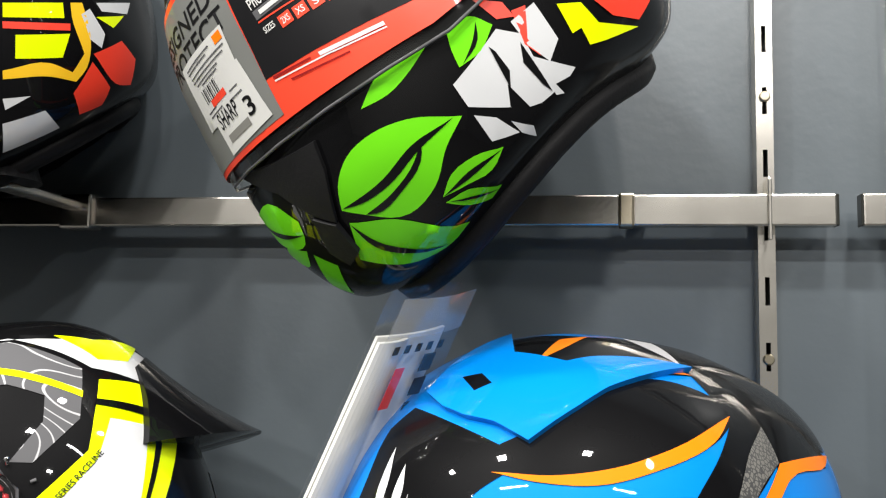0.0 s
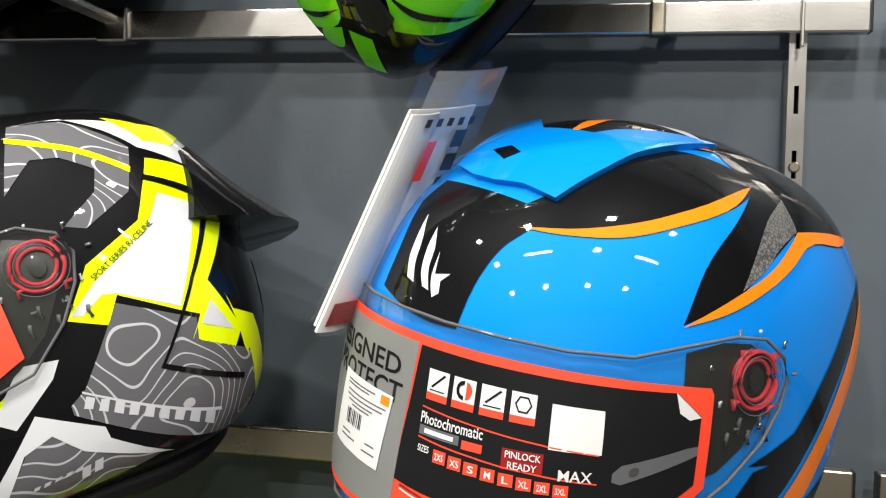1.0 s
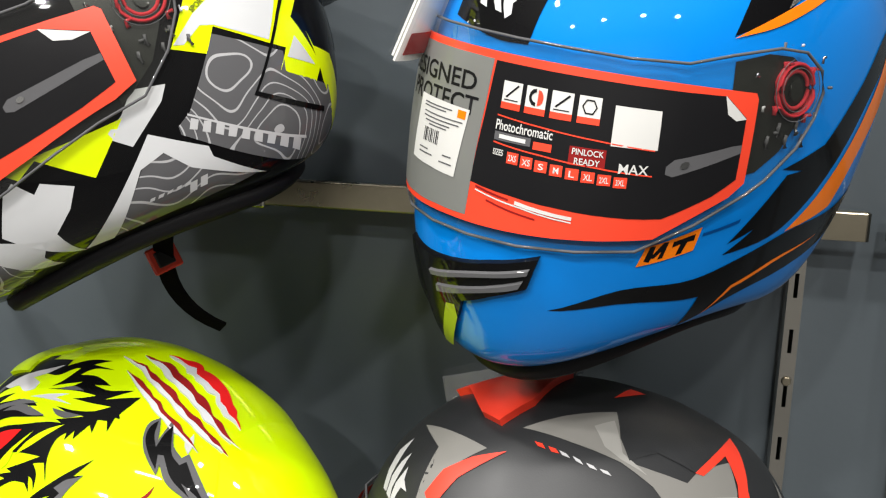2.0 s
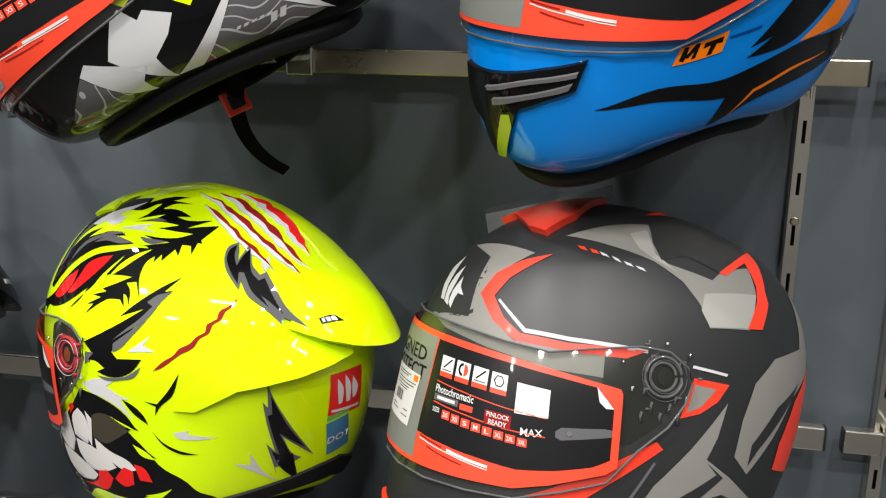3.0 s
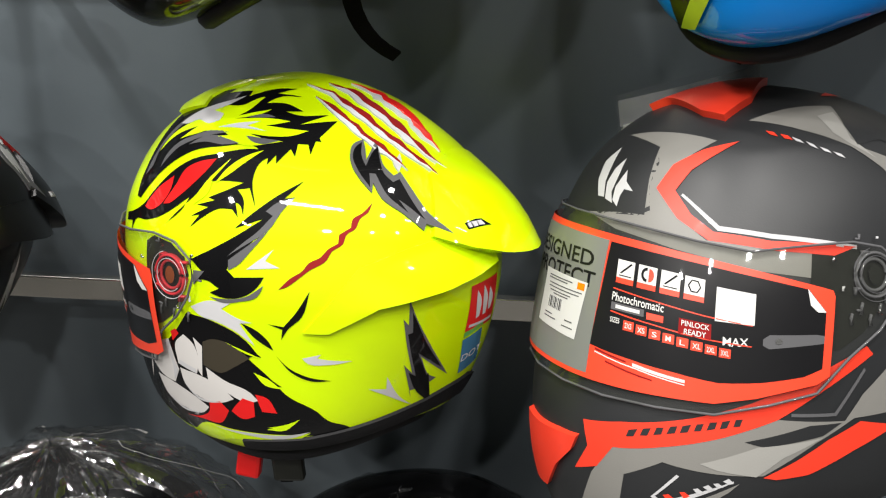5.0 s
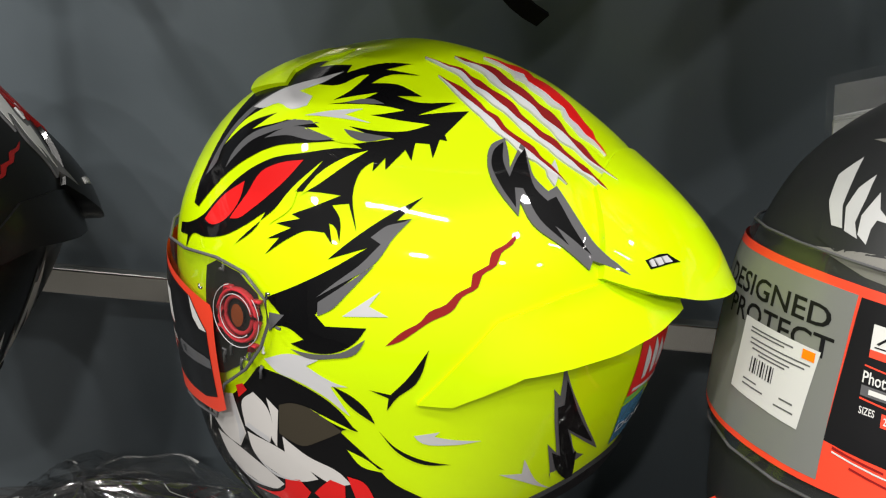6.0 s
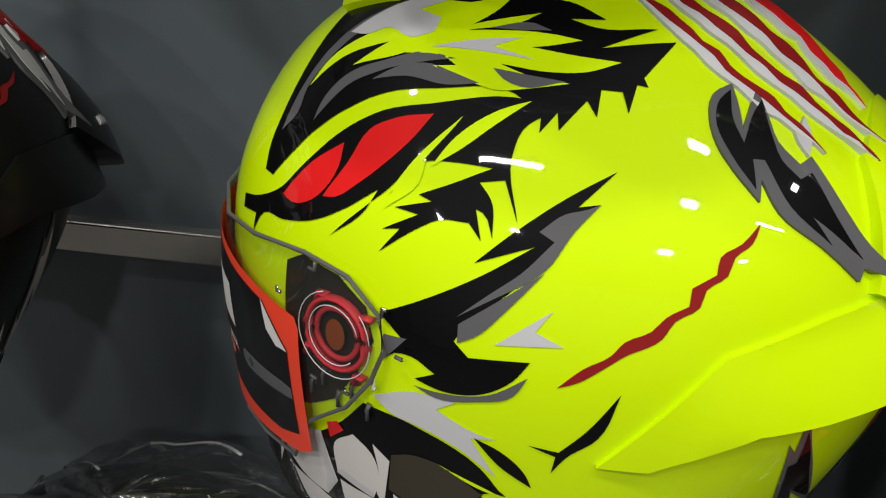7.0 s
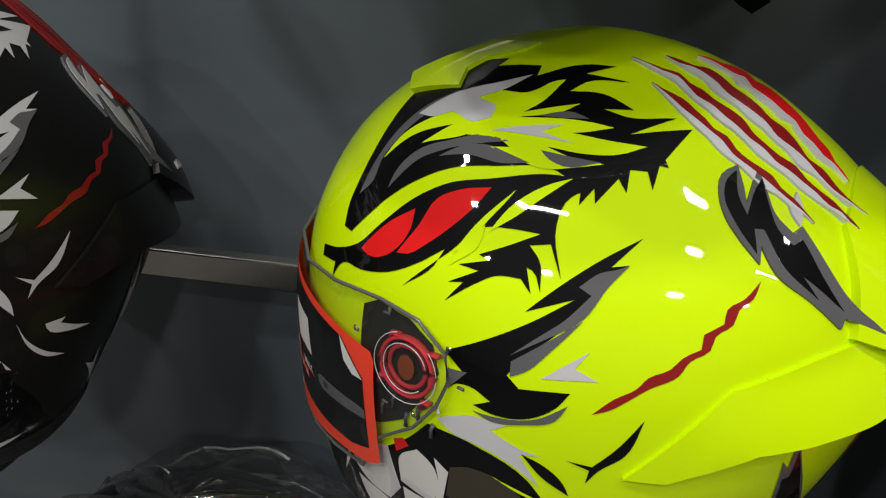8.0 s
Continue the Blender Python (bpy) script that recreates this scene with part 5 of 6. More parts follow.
patch("tick", [(44.5, -42.9), (45.9, -42.6), (47.2, -43.7), (45.9, -43.7)], SILVER, grey, lift=0.00094)
blue = helmet("glossy blue and black full-face helmet with orange flashes", pose(0.073, 0.637, 1.385, -5.9, 1.1, 230), (0.9, 1.155, 1.004, 0.921, 1.391, 0.816), BLUE)
CURVED[blue.name] = 30
sheet = Sheet(blue, 5.3, -0.058, -28.1, 0.0, 0.46)
visor(blue, sheet, 1.0, 0.93)
printed_sheet(sheet)
pivot(blue, 76.4, 2.5, REDP, 62, 0.93, 1.0)
patch("black_panel", [(-12.9, 11.4), (-12.6, 19.7), (-15.5, 31.8), (-12.8, 38.4), (7.5, 37.2), (20.8, 34.8), (26.4, 38.6), (35.7, 46.5), (46.9, 53), (63.4, 58.4), (86.8, 56.2), (100.5, 47.4), (77.7, 40), (58.7, 34), (45.5, 30.7), (24, 29), (19.1, 24.5), (15.7, 17.8), (13.3, 7.1), (6.2, 7.2), (-3.4, 9)], BLACK, blue, lift=0.00046)
patch("black_crown", [(-35.3, 69.5), (-30.4, 75.9), (47.2, 83.3), (132.5, 74.7), (105.3, 61.6), (114.3, 52.2), (117.9, 42.7), (122.4, 31.6), (131.7, 26.3), (101.6, 32.5), (101, 36.4), (90.2, 44.3), (97, 60.2), (64.5, 59.5), (32.1, 63), (4.3, 61)], BLACK, blue, lift=0.00046)
patch("orange_line", [(30.7, 62.8), (50.5, 66.8), (78.7, 65.4), (97, 60.2), (73, 61.7), (49.4, 63.4)], ORANGE, blue, lift=0.0007)
patch("orange_line", [(16.6, 60.4), (7.9, 76.2), (36.4, 83.2), (118.3, 81.7), (37.1, 82.9), (23.4, 70.6)], ORANGE, blue, lift=0.0007)
patch("silver_streak", [(118.4, 81.7), (141.7, 74.1), (99.5, 63.6), (100.8, 72.2)], SILVER, blue, lift=0.0007)
patch("black_panel", [(96.9, 47.8), (99.5, 44.8), (125.4, 38.6), (135.4, 27.5), (102.9, 34.1), (90.6, 29.8), (80.1, 24.6), (71.8, 19.3), (58.2, 13.4), (64, 25), (78.6, 37.7)], BLACK, blue, lift=0.00046)
patch("grey_mesh", [(105.7, 42.5), (102.9, 34.1), (90.9, 30.5), (81.3, 25), (73.6, 20.9), (80.5, 29.3), (89.9, 37.1)], MESH, blue, lift=0.0007)
patch("orange_line", [(21.1, 29), (34.6, 30.4), (48.1, 33.5), (62.9, 38.4), (93.4, 46.8), (78.5, 40.5), (58.7, 33.9), (44.2, 29.7), (31, 28.7)], ORANGE, blue, lift=0.0007)
patch("orange_line", [(102.8, 33.9), (139.2, 26.2), (131, 26.5), (104.4, 30), (94.1, 26.1), (81.5, 21.1), (68.3, 15.9), (58.2, 13), (71.8, 19.8), (84.8, 25.5), (97.4, 31.6)], ORANGE, blue, lift=0.00094)
patch("orange_panel", [(140.7, 16.2), (139.5, 12.2), (135, 3.3), (117.7, -14.5), (107.3, -27.3), (86.6, -31.9), (96.4, -25.3), (107.9, -13.7), (119.6, 0.9), (129.5, 10.7)], ORANGE, blue, lift=0.0007)
patch("black_band", [(141.1, 18.1), (128.7, 9.4), (117.5, 1), (104.7, -14.3), (93.1, -25.6), (83.7, -31.3), (65, -34.5), (73.4, -29.9), (65.6, -32.2), (80.7, -18.1), (86.9, -17.4), (78.4, -16.6), (94.6, -11.3), (108.9, 3.1), (121.6, 12.9)], BLACK, blue, lift=0.00046)
patch("black_band", [(24.9, -41.2), (40.4, -38.2), (58.6, -38.5), (72.2, -35.9), (86.9, -32.3), (111.8, -27.9), (127.2, -22.7), (119.6, -33.5), (92, -41.7), (71.9, -45.6), (58.2, -49.8), (61.5, -42.8), (40.7, -40.8)], BLACK, blue, lift=0.00046)
patch("orange_line", [(64.2, -48.1), (71.8, -42.1), (86.5, -38.3), (107, -33.9), (86.9, -39.1), (72.7, -42.8)], ORANGE, blue, lift=0.0007)
patch("badge", [(43.1, -34), (44.7, -30.5), (57.4, -27.5), (56.2, -32.1)], ORANGE, blue, lift=0.0007)
patch("badge_stroke", [(44.6, -33), (45.7, -30.4), (46.9, -30.3), (46.5, -31.9), (48.6, -29.8), (49.8, -29.7), (48.8, -32.7), (47.7, -32.9), (48.3, -31.4), (46.9, -32.6), (46.2, -32.6), (45.8, -33.3)], BLACK, blue, lift=0.00094)
patch("badge_stroke", [(50.7, -30.9), (50.9, -29.8), (56, -28.7), (55.8, -30), (54.2, -30.1), (53.1, -32.3), (51.8, -32.5), (52.6, -30.4)], BLACK, blue, lift=0.00094)
patch("faint_mark", [(58, -28.9), (68.1, -27), (67.8, -27.8), (57.9, -29.5)], DBLUE, blue, lift=0.00046)
patch("chin_vent", [(-19.9, -36.2), (-2.7, -36), (11.3, -34.2), (22.9, -32.2), (20.7, -37.2), (12.9, -39.3), (4, -41.7), (1.9, -44.9), (-6.3, -51.8), (-9.8, -51.6), (-11.9, -45.9), (-20.2, -43.5)], BLACK, blue, height=0.0025)
patch("chin_light", [(-1.8, -43.2), (1.4, -42.8), (1.9, -44.9), (-3.7, -51.5), (-9, -52.2)], LIMEDK, blue, lift=0.0034)
patch("logo_stroke", [(-7.6, 29), (-7, 23.6), (-6.3, 18.8), (-4.4, 14.7), (-1.6, 13.9), (-3.3, 17.8), (-4.2, 22.5)], WHITE, blue, lift=0.0007)
patch("logo_stroke", [(-1.2, 26.5), (-1.2, 20.7), (-0.1, 16.1), (1.6, 13.6), (3.8, 13.1), (1.7, 17.6), (1.3, 21.6)], WHITE, blue, lift=0.0007)
patch("logo_stroke", [(3.3, 21.3), (4.2, 16.6), (8.5, 17.2), (6.4, 15.4), (6.9, 13), (5.3, 11.9), (3.6, 15.2)], WHITE, blue, lift=0.0007)
patch("roof_scoop", [(-11, 42.2), (-15.7, 51), (-35.1, 69.9), (4.3, 61), (30.8, 59.8), (40.7, 63.1), (70.2, 65.1), (99.1, 61.4), (63.2, 57.8), (47.5, 52.4), (38.5, 45.9), (27.9, 36), (18, 38.9), (8.8, 39.1), (0.1, 40)], BLUE, blue, height=0.0035)
patch("vent_slot", [(-2.7, 48.4), (3.2, 50.7), (10.1, 48.4), (6.4, 45.4)], BLACK, blue, lift=0.004200000000000001)
patch("black_crown", [(47.1, 83.3), (117.8, 82), (144.2, 68), (134, 56.4), (121.5, 43.9), (126.7, 31.5), (131.8, 25.8), (101.4, 32.3), (99.7, 36.1), (92.6, 44.9), (97.2, 60.8), (69.2, 64.3)], BLACK, blue, lift=0.00046)
patch("vent_slat", [(-6.9, -38.6), (8.6, -36), (21.2, -34), (20.9, -34.7), (8.8, -36.6), (-6, -39.2)], DGREY, blue, height=0.0045)
patch("vent_slat", [(-4.3, -40.5), (8.3, -38.5), (19.9, -36), (19.2, -37), (8.4, -39.2), (-4.2, -41.6)], DGREY, blue, height=0.0045)
patch("black_crown", [(99, 61), (92, 45.5), (103, 35), (139, 27), (165, 30), (185, 45), (180, 70), (144, 80), (110, 78)], BLACK, blue, lift=0.0004)
white = helmet("glossy black helmet with white and neon yellow panels", pose(-0.3059, 0.6257, 1.3934, 15.3258, 21.2968, 224.685), (1.15, 0.906, 1.131, 0.88, 1.056, 1.136), BLACK, ((45, -25, -0.052), (85, -25, -0.014), (125, -25, 0.124), (165, -25, 0.021), (-155, -25, -0.004), (45, 15, -0.005), (85, 15, -0.046), (125, 15, 0.093), (165, 15, -0.116), (-155, 15, -0.006), (85, 52, -0.01), (125, 52, -0.064), (165, 52, -0.051), (0, 88, 0.005), (60, 74, 0.006), (180, 74, 0.006), (120, 74, 0.009)))
sheet = Sheet(white, 3.3, -0.07, -24.5, 0.0, 0.1, 7.0, 1.0, 78.0)
visor(white, sheet, -4.6, 1.03)
printed_sheet(sheet)
pivot(white, 87.3, -3.8, REDP, 75.5, 1.03, -4.6)
spoiler(white, BLACK, 18, -11.5, 46, 0.044, 165, 2.1)
patch("neon_panel", [(117.5, 11.2), (136.1, 2.6), (117.5, -17), (123.5, -28), (120.7, -31), (110.3, -26.8), (113.4, -22.8), (108.9, -20.7), (99.1, -14.7), (95.4, -19.8), (88.4, -16.6), (96, -7), (108.8, -1.6), (112.3, 3.9)], NEON, white, lift=0.00046)
patch("white_panel", [(115.1, 2.7), (121.8, -1.3), (109.8, -20.4), (99.2, -14.4), (96.5, -13.7), (91.5, -16.6), (89.2, -16), (96.2, -10.9), (109.7, -3.8)], WHITE, white, lift=0.0007)
patch("white_panel", [(116.6, -20.8), (121, -27.6), (113, -24.6)], WHITE, white, lift=0.0007)
patch("black_line", [(114.6, 7.5), (127.5, -0.2), (114.7, -15.7), (103.2, -29.7), (123.2, -36.6), (123, -37.7), (102, -30.2), (113.9, -15.5), (124.8, -0.9), (113.7, 6.5)], BLACK, white, lift=0.00094)
patch("map_panel", [(98.2, -16.1), (112.3, -23.3), (111.5, -27.2), (126.3, -32.6), (131.6, -42.4), (124.4, -48.3), (82.1, -33.6), (82.3, -31.9), (86.3, -29.9)], MAP, white, lift=0.00046)
patch("map_panel", [(96.9, 35.4), (108.7, 30), (116, 14.9), (109.9, 4.8), (99.1, 0.3), (95.4, 2.3), (103.9, 7.3), (106.5, 12.3), (101.5, 18.4), (95.9, 20.7), (87.2, 13.9)], MAP, white, lift=0.00046)
patch("neon_line", [(94, 30.6), (105.2, 20.3), (113.2, 10), (112.4, 8.8), (104.3, 18.8), (93.2, 28.8)], NEON, white, lift=0.0007)
patch("white_band", [(97.4, 35.3), (109.6, 31.3), (117.8, 14.3), (127.3, 7.2), (144.1, 5.4), (136.7, 15.2), (117.8, 25.1), (104.8, 33.2)], WHITE, white, lift=0.00046)
patch("neon_panel", [(118.2, 26.8), (124.8, 21.5), (139.1, 18), (127.3, 13.3), (120.5, 15.7), (119, 22.8)], NEON, white, lift=0.0007)
patch("white_panel", [(141.3, -14.9), (158.1, -16.7), (158.8, -23), (148.3, -31.3), (141.9, -25.3)], WHITE, white, lift=0.00046)
patch("neon_panel", [(120.8, -20.4), (122.1, -23.8), (129.6, -26.4), (138.4, -39.3), (136.5, -46), (131.2, -41.3), (123.9, -31.4)], NEON, white, lift=0.00046)
patch("white_panel", [(75.8, -21.5), (83.8, -23), (81.2, -26), (70.1, -32), (65.2, -28), (71.1, -25.5)], WHITE, white, lift=0.00046)
patch("neon_panel", [(43.1, -23.1), (71, -26), (58.8, -33.7), (49.4, -25), (44.4, -26.5), (42.3, -24.1)], NEON, white, lift=0.00046)
patch("white_panel", [(39.9, -27.2), (42.9, -26.1), (45.4, -30.1), (47.7, -29), (53.7, -32.9), (49.9, -35.9), (43.7, -38.2), (43.7, -45.5), (40.6, -41.7), (34.1, -32.8)], WHITE, white, lift=0.00046)
patch("white_panel", [(44.1, -45), (68.5, -35.1), (74.7, -31), (87.2, -37.4), (87.4, -39.6), (101, -46.4), (81, -40.2), (76.1, -35.5), (69, -36.6), (51.4, -47.1)], WHITE, white, lift=0.0007)
patch("map_panel", [(51.3, -46.8), (69.5, -36.5), (76.3, -35.3), (81.4, -40.1), (97.8, -45.9), (68.8, -48.6)], MAP, white, lift=0.00046)
patch("text_line", [(85.5, -30), (114.6, -41.1), (114.8, -41.8), (85.4, -30.4)], SILVER, white, lift=0.0007)
patch("map_panel", [(26.2, -31.7), (31.6, -40.9), (29.9, -42.4), (12, -40.2), (14.1, -36.9)], MAP, white, lift=0.00046)
patch("white_panel", [(29.1, -30.3), (40.7, -38.2), (36.8, -40.4), (36, -44.9), (31.6, -40.9), (26.3, -31.6)], WHITE, white, lift=0.00046)
patch("lettering_bar", [(85.9, -31.1), (87.5, -31.9), (86.2, -33.7), (84.5, -33.1)], SILVER, white, lift=0.0007)
patch("lettering_bar", [(88.6, -32.4), (90.2, -32.9), (88.9, -35), (87.2, -34.3)], SILVER, white, lift=0.0007)
patch("lettering_bar", [(91.3, -33.4), (93, -34.1), (91.7, -36.2), (90, -35.4)], SILVER, white, lift=0.0007)
patch("lettering_bar", [(94, -34.5), (95.8, -35.3), (94.5, -37.2), (92.7, -36.6)], SILVER, white, lift=0.0007)
patch("lettering_bar", [(97, -35.7), (98.6, -36.3), (97.5, -38.4), (95.6, -37.7)], SILVER, white, lift=0.0007)
patch("lettering_bar", [(99.8, -36.8), (101.6, -37.4), (100.6, -39.6), (98.7, -38.9)], SILVER, white, lift=0.0007)
patch("lettering_bar", [(102.9, -38), (105, -38.7), (103.8, -40.7), (101.8, -40)], SILVER, white, lift=0.0007)
patch("lettering_bar", [(106.3, -39.2), (108.6, -40), (107.8, -42.3), (105.3, -41.3)], SILVER, white, lift=0.0007)
patch("lettering_bar", [(110.1, -40.5), (112.7, -41.4), (112.3, -44), (109.4, -42.8)], SILVER, white, lift=0.0007)
patch("lettering_bar", [(67.5, -42.5), (68.9, -42.6), (68.1, -43.2), (66.7, -43.1)], SILVER, white, lift=0.0007)
patch("lettering_bar", [(70, -42.6), (71.6, -42.7), (70.7, -43.3), (69.1, -43.3)], SILVER, white, lift=0.0007)
patch("lettering_bar", [(72.6, -42.8), (74.2, -42.7), (73.3, -43.3), (71.8, -43.3)], SILVER, white, lift=0.0007)
patch("lettering_bar", [(75.3, -42.7), (76.8, -42.7), (75.9, -43.4), (74.4, -43.4)], SILVER, white, lift=0.0007)
patch("lettering_bar", [(77.9, -42.7), (79.4, -42.7), (78.7, -43.3), (77, -43.4)], SILVER, white, lift=0.0007)
patch("emblem", [(78.9, -43), (81.1, -42.9), (79.9, -45), (77.7, -45.2)], SILVER, white, lift=0.0007)
patch("emblem", [(82.2, -42.7), (84.3, -42.5), (83.2, -44.7), (81, -44.8)], SILVER, white, lift=0.0007)
shell_text(white, "SPORT SERIES RACELINE", (96.3, -10.7), (111.1, -3.3), 0.022, INK)
green = helmet("glossy black helmet with green leaves, tipped forward", pose(-0.021, 0.63, 1.712, 23.2, 28.9, 233.6), (0.962, 1.018, 1.012, 1.018, 1.068, 0.787), BLACK)
CURVED[green.name] = 60
sheet = Sheet(green, 21.0, -0.12, -13.8, -0.13, 0.3, 7.0, 1.0, 70.0)
visor(green, sheet, 12.0)
printed_sheet(sheet, rating=True)
patch("leaf", [(10.3, -27.3), (15.3, -25.2), (21.4, -25.3), (27.3, -27.2), (35.1, -32.5), (29.7, -34.1), (23.6, -37), (16.6, -37.2), (9.8, -32.3), (7.4, -30.1)], LEAF, green, lift=0.00046)
patch("leaf_vein", [(7.8, -30), (17.8, -31), (25.3, -30.4), (33.7, -31.7), (25.7, -31.6), (18, -32.2), (11.4, -31.3)], BLACK, green, lift=0.0007)
patch("leaf_vein", [(10.6, -32.9), (17.5, -33.3), (23.9, -32.3), (26.9, -30.8), (25.8, -32.2), (18.6, -34.1), (12.2, -33.8)], BLACK, green, lift=0.0007)
patch("leaf", [(6.6, -32.1), (13.8, -36.2), (21.2, -46.4), (14.7, -46.9), (8.3, -43.8), (4.3, -40.6), (0.9, -37.1), (4, -34.7)], LEAF, green, lift=0.00046)
patch("leaf_vein", [(6.5, -32.3), (7.7, -36.8), (11.4, -41.9), (14.8, -46.5), (10.5, -42.4), (6.3, -37.1)], BLACK, green, lift=0.0007)
patch("leaf", [(23, -39), (27, -37.5), (32.2, -38.1), (37.6, -40.6), (33, -41.9), (27.9, -40.5)], LEAF, green, lift=0.00046)
patch("leaf_vein", [(23.2, -39), (29.5, -39.1), (37, -40.6), (29.3, -40)], BLACK, green, lift=0.0007)
patch("leaf", [(22.6, -39.9), (27.2, -41.1), (31.8, -46.4), (28, -47), (24.2, -42.3)], LEAF, green, lift=0.00046)
patch("leaf_vein", [(23.1, -40.1), (27.4, -43), (30.8, -46.6), (26.9, -43.4)], BLACK, green, lift=0.0007)
patch("leaf", [(-22.8, -19.6), (-6.9, -22.4), (-3.5, -26.6), (-5.3, -28.8), (-16, -27.9), (-23.2, -23.3)], LEAF, green, lift=0.00046)
patch("leaf_vein", [(-24.6, -20.7), (-12.6, -25.7), (-5, -28.6), (-14.9, -26)], BLACK, green, lift=0.0007)
patch("leaf", [(-8.1, -31.6), (-5.3, -35.4), (-15.5, -40.9), (-18.4, -37.3)], LEAF, green, lift=0.00046)
patch("leaf", [(-16.6, -27.7), (-9, -30.5), (-15.4, -32.5), (-23.9, -29.1)], LEAF, green, lift=0.00046)
patch("leaf", [(22.3, -21.7), (27.2, -19.7), (37, -21.1), (33.1, -22.2), (27.7, -22.8)], LEAF, green, lift=0.00046)
patch("leaf", [(41.7, -21.1), (46.6, -21.6), (49.5, -25.1), (44.8, -27.1), (39.8, -26.9), (40.4, -24.1)], LEAF, green, lift=0.00046)
patch("leaf_vein", [(40.6, -26.9), (44.8, -24.9), (47.1, -22.9), (45.5, -25.4)], BLACK, green, lift=0.0007)
patch("white_mark", [(37.1, -28.2), (41.1, -27.7), (44.5, -27.1), (49.6, -26), (53.5, -29.2), (53.2, -34.4), (53.7, -40.5), (49.6, -40.2), (46.8, -39.2), (45.4, -33.9), (43.3, -36.9), (36.9, -32.2)], WHITE, green, lift=0.00046)
patch("white_mark", [(36.8, -33.7), (39.9, -36.4), (42, -41), (36.5, -38.6)], WHITE, green, lift=0.00046)
patch("white_mark", [(53, -26.6), (59.9, -26.4), (60.7, -34), (56.1, -36), (53.5, -31.4)], WHITE, green, lift=0.00046)
patch("white_mark", [(52.8, -33.1), (61.5, -39.9), (59.1, -40.4), (54.7, -39.6), (55.8, -42.1), (53.6, -41.2)], WHITE, green, lift=0.00046)
patch("white_mark", [(41.8, -38.5), (45.3, -42.1), (44.7, -44.4), (42.3, -41.3)], WHITE, green, lift=0.00046)
patch("red_mark", [(48.9, -19.6), (53.8, -23.1), (54.3, -26.3), (50.8, -24.8)], RED, green, lift=0.00046)
patch("red_mark", [(54.4, -25.2), (57.8, -25.9), (54.2, -30.6), (54.9, -34.3), (53, -31)], RED, green, lift=0.00046)
patch("neon_mark", [(64.8, -29), (71.4, -31.3), (73.9, -36.2), (88.8, -40.9), (73.5, -39.6), (68.3, -38.5), (68, -35.1), (64.9, -34.9)], NEON, green, lift=0.00046)
patch("red_mark", [(75.4, -32.1), (98.4, -36.9), (89.7, -39.7), (79.7, -36.6)], RED, green, lift=0.0007)
patch("chin_vent", [(1.6, -28), (4.9, -30.9), (3.5, -35.9), (-0.9, -36.4), (-1.9, -33)], RUBBER, green, height=0.003)
patch("chin_vent", [(-13.5, -13.5), (12, -20.3), (10.6, -24.4), (5.2, -30.7), (2.1, -27.7), (-2.6, -21.6)], RUBBER, green, height=0.002)
patch("mark_stroke", [(46.4, -27.4), (45.4, -34.8), (47.3, -32.5), (47, -28.7)], BLACK, green, lift=0.0007)
patch("mark_stroke", [(52.4, -30.2), (53.1, -40.1), (51.9, -38), (50.6, -33.1)], BLACK, green, lift=0.0007)
multi = helmet("black helmet with red, yellow and white cartoon graphics, tipped forward", pose(-0.414, 0.7, 1.753, -5.5, 34.7, 212.5), (1.049, 1.017, 1.046, 1.05, 0.986, 1.164), BLACK)
CURVED[multi.name] = 45
sheet = Sheet(multi, 5.2, -0.06, -28.6, 0.0, 0.37)
visor(multi, sheet)
patch("yellow_band", [(90.6, -31.5), (104.1, -34.1), (109.4, -37.8), (115.6, -34.7), (116.8, -25.5), (118.4, -22), (122, -22.8), (120.2, -30.7), (114.6, -37.9), (109.2, -40.1), (102.4, -37), (89.4, -33.3)], YELLOW, multi, lift=0.00046)
patch("neon_block", [(99, -25.1), (113.9, -29.2), (108.4, -33.9), (95.5, -30.2)], NEON, multi, lift=0.00046)
patch("neon_block", [(100.4, -16.7), (116.2, -21.5), (114.4, -25.2), (98.4, -20)], NEON, multi, lift=0.00046)
patch("red_band", [(97.7, -20.9), (115.4, -26.9), (114.4, -28.5), (96.8, -22.5)], RED, multi, lift=0.00046)
patch("red_petal", [(118.6, -35.4), (131.3, -34.3), (136.3, -39.6), (131.9, -45.6), (123.9, -43.8)], RED, multi, lift=0.00046)
patch("red_petal", [(106.8, -42.3), (117.2, -37.1), (121.1, -44.3), (116.7, -48), (106.6, -47.9)], RED, multi, lift=0.00046)
patch("white_mark", [(120.1, -25.5), (123.6, -24.7), (125.4, -31.7), (122.3, -34.7), (119.5, -32)], WHITE, multi, lift=0.00046)
patch("white_mark", [(126.6, -23.7), (141.1, -25.3), (137.7, -28.1), (127.4, -26.1)], WHITE, multi, lift=0.00046)
patch("neon_mark", [(124.6, -27.1), (135.9, -28.4), (129.5, -30.8)], NEON, multi, lift=0.00046)
patch("white_mark", [(86.3, -37.1), (94.1, -39.2), (85.2, -39.5)], WHITE, multi, lift=0.00046)
patch("white_mark", [(82.2, -41.8), (95.9, -43.4), (98.2, -49.2), (83.9, -48.7), (76.8, -47.8)], WHITE, multi, lift=0.00046)
dark = flame_helmet("black full-face helmet with silver flames, red scratches and a pointed tail", pose(-0.689, 0.605, 1.035, 22.1, -21.7, 219.3), SATIN, SILVER, DGREY, SILVER, DRED, DRED, DRED, SATIN)
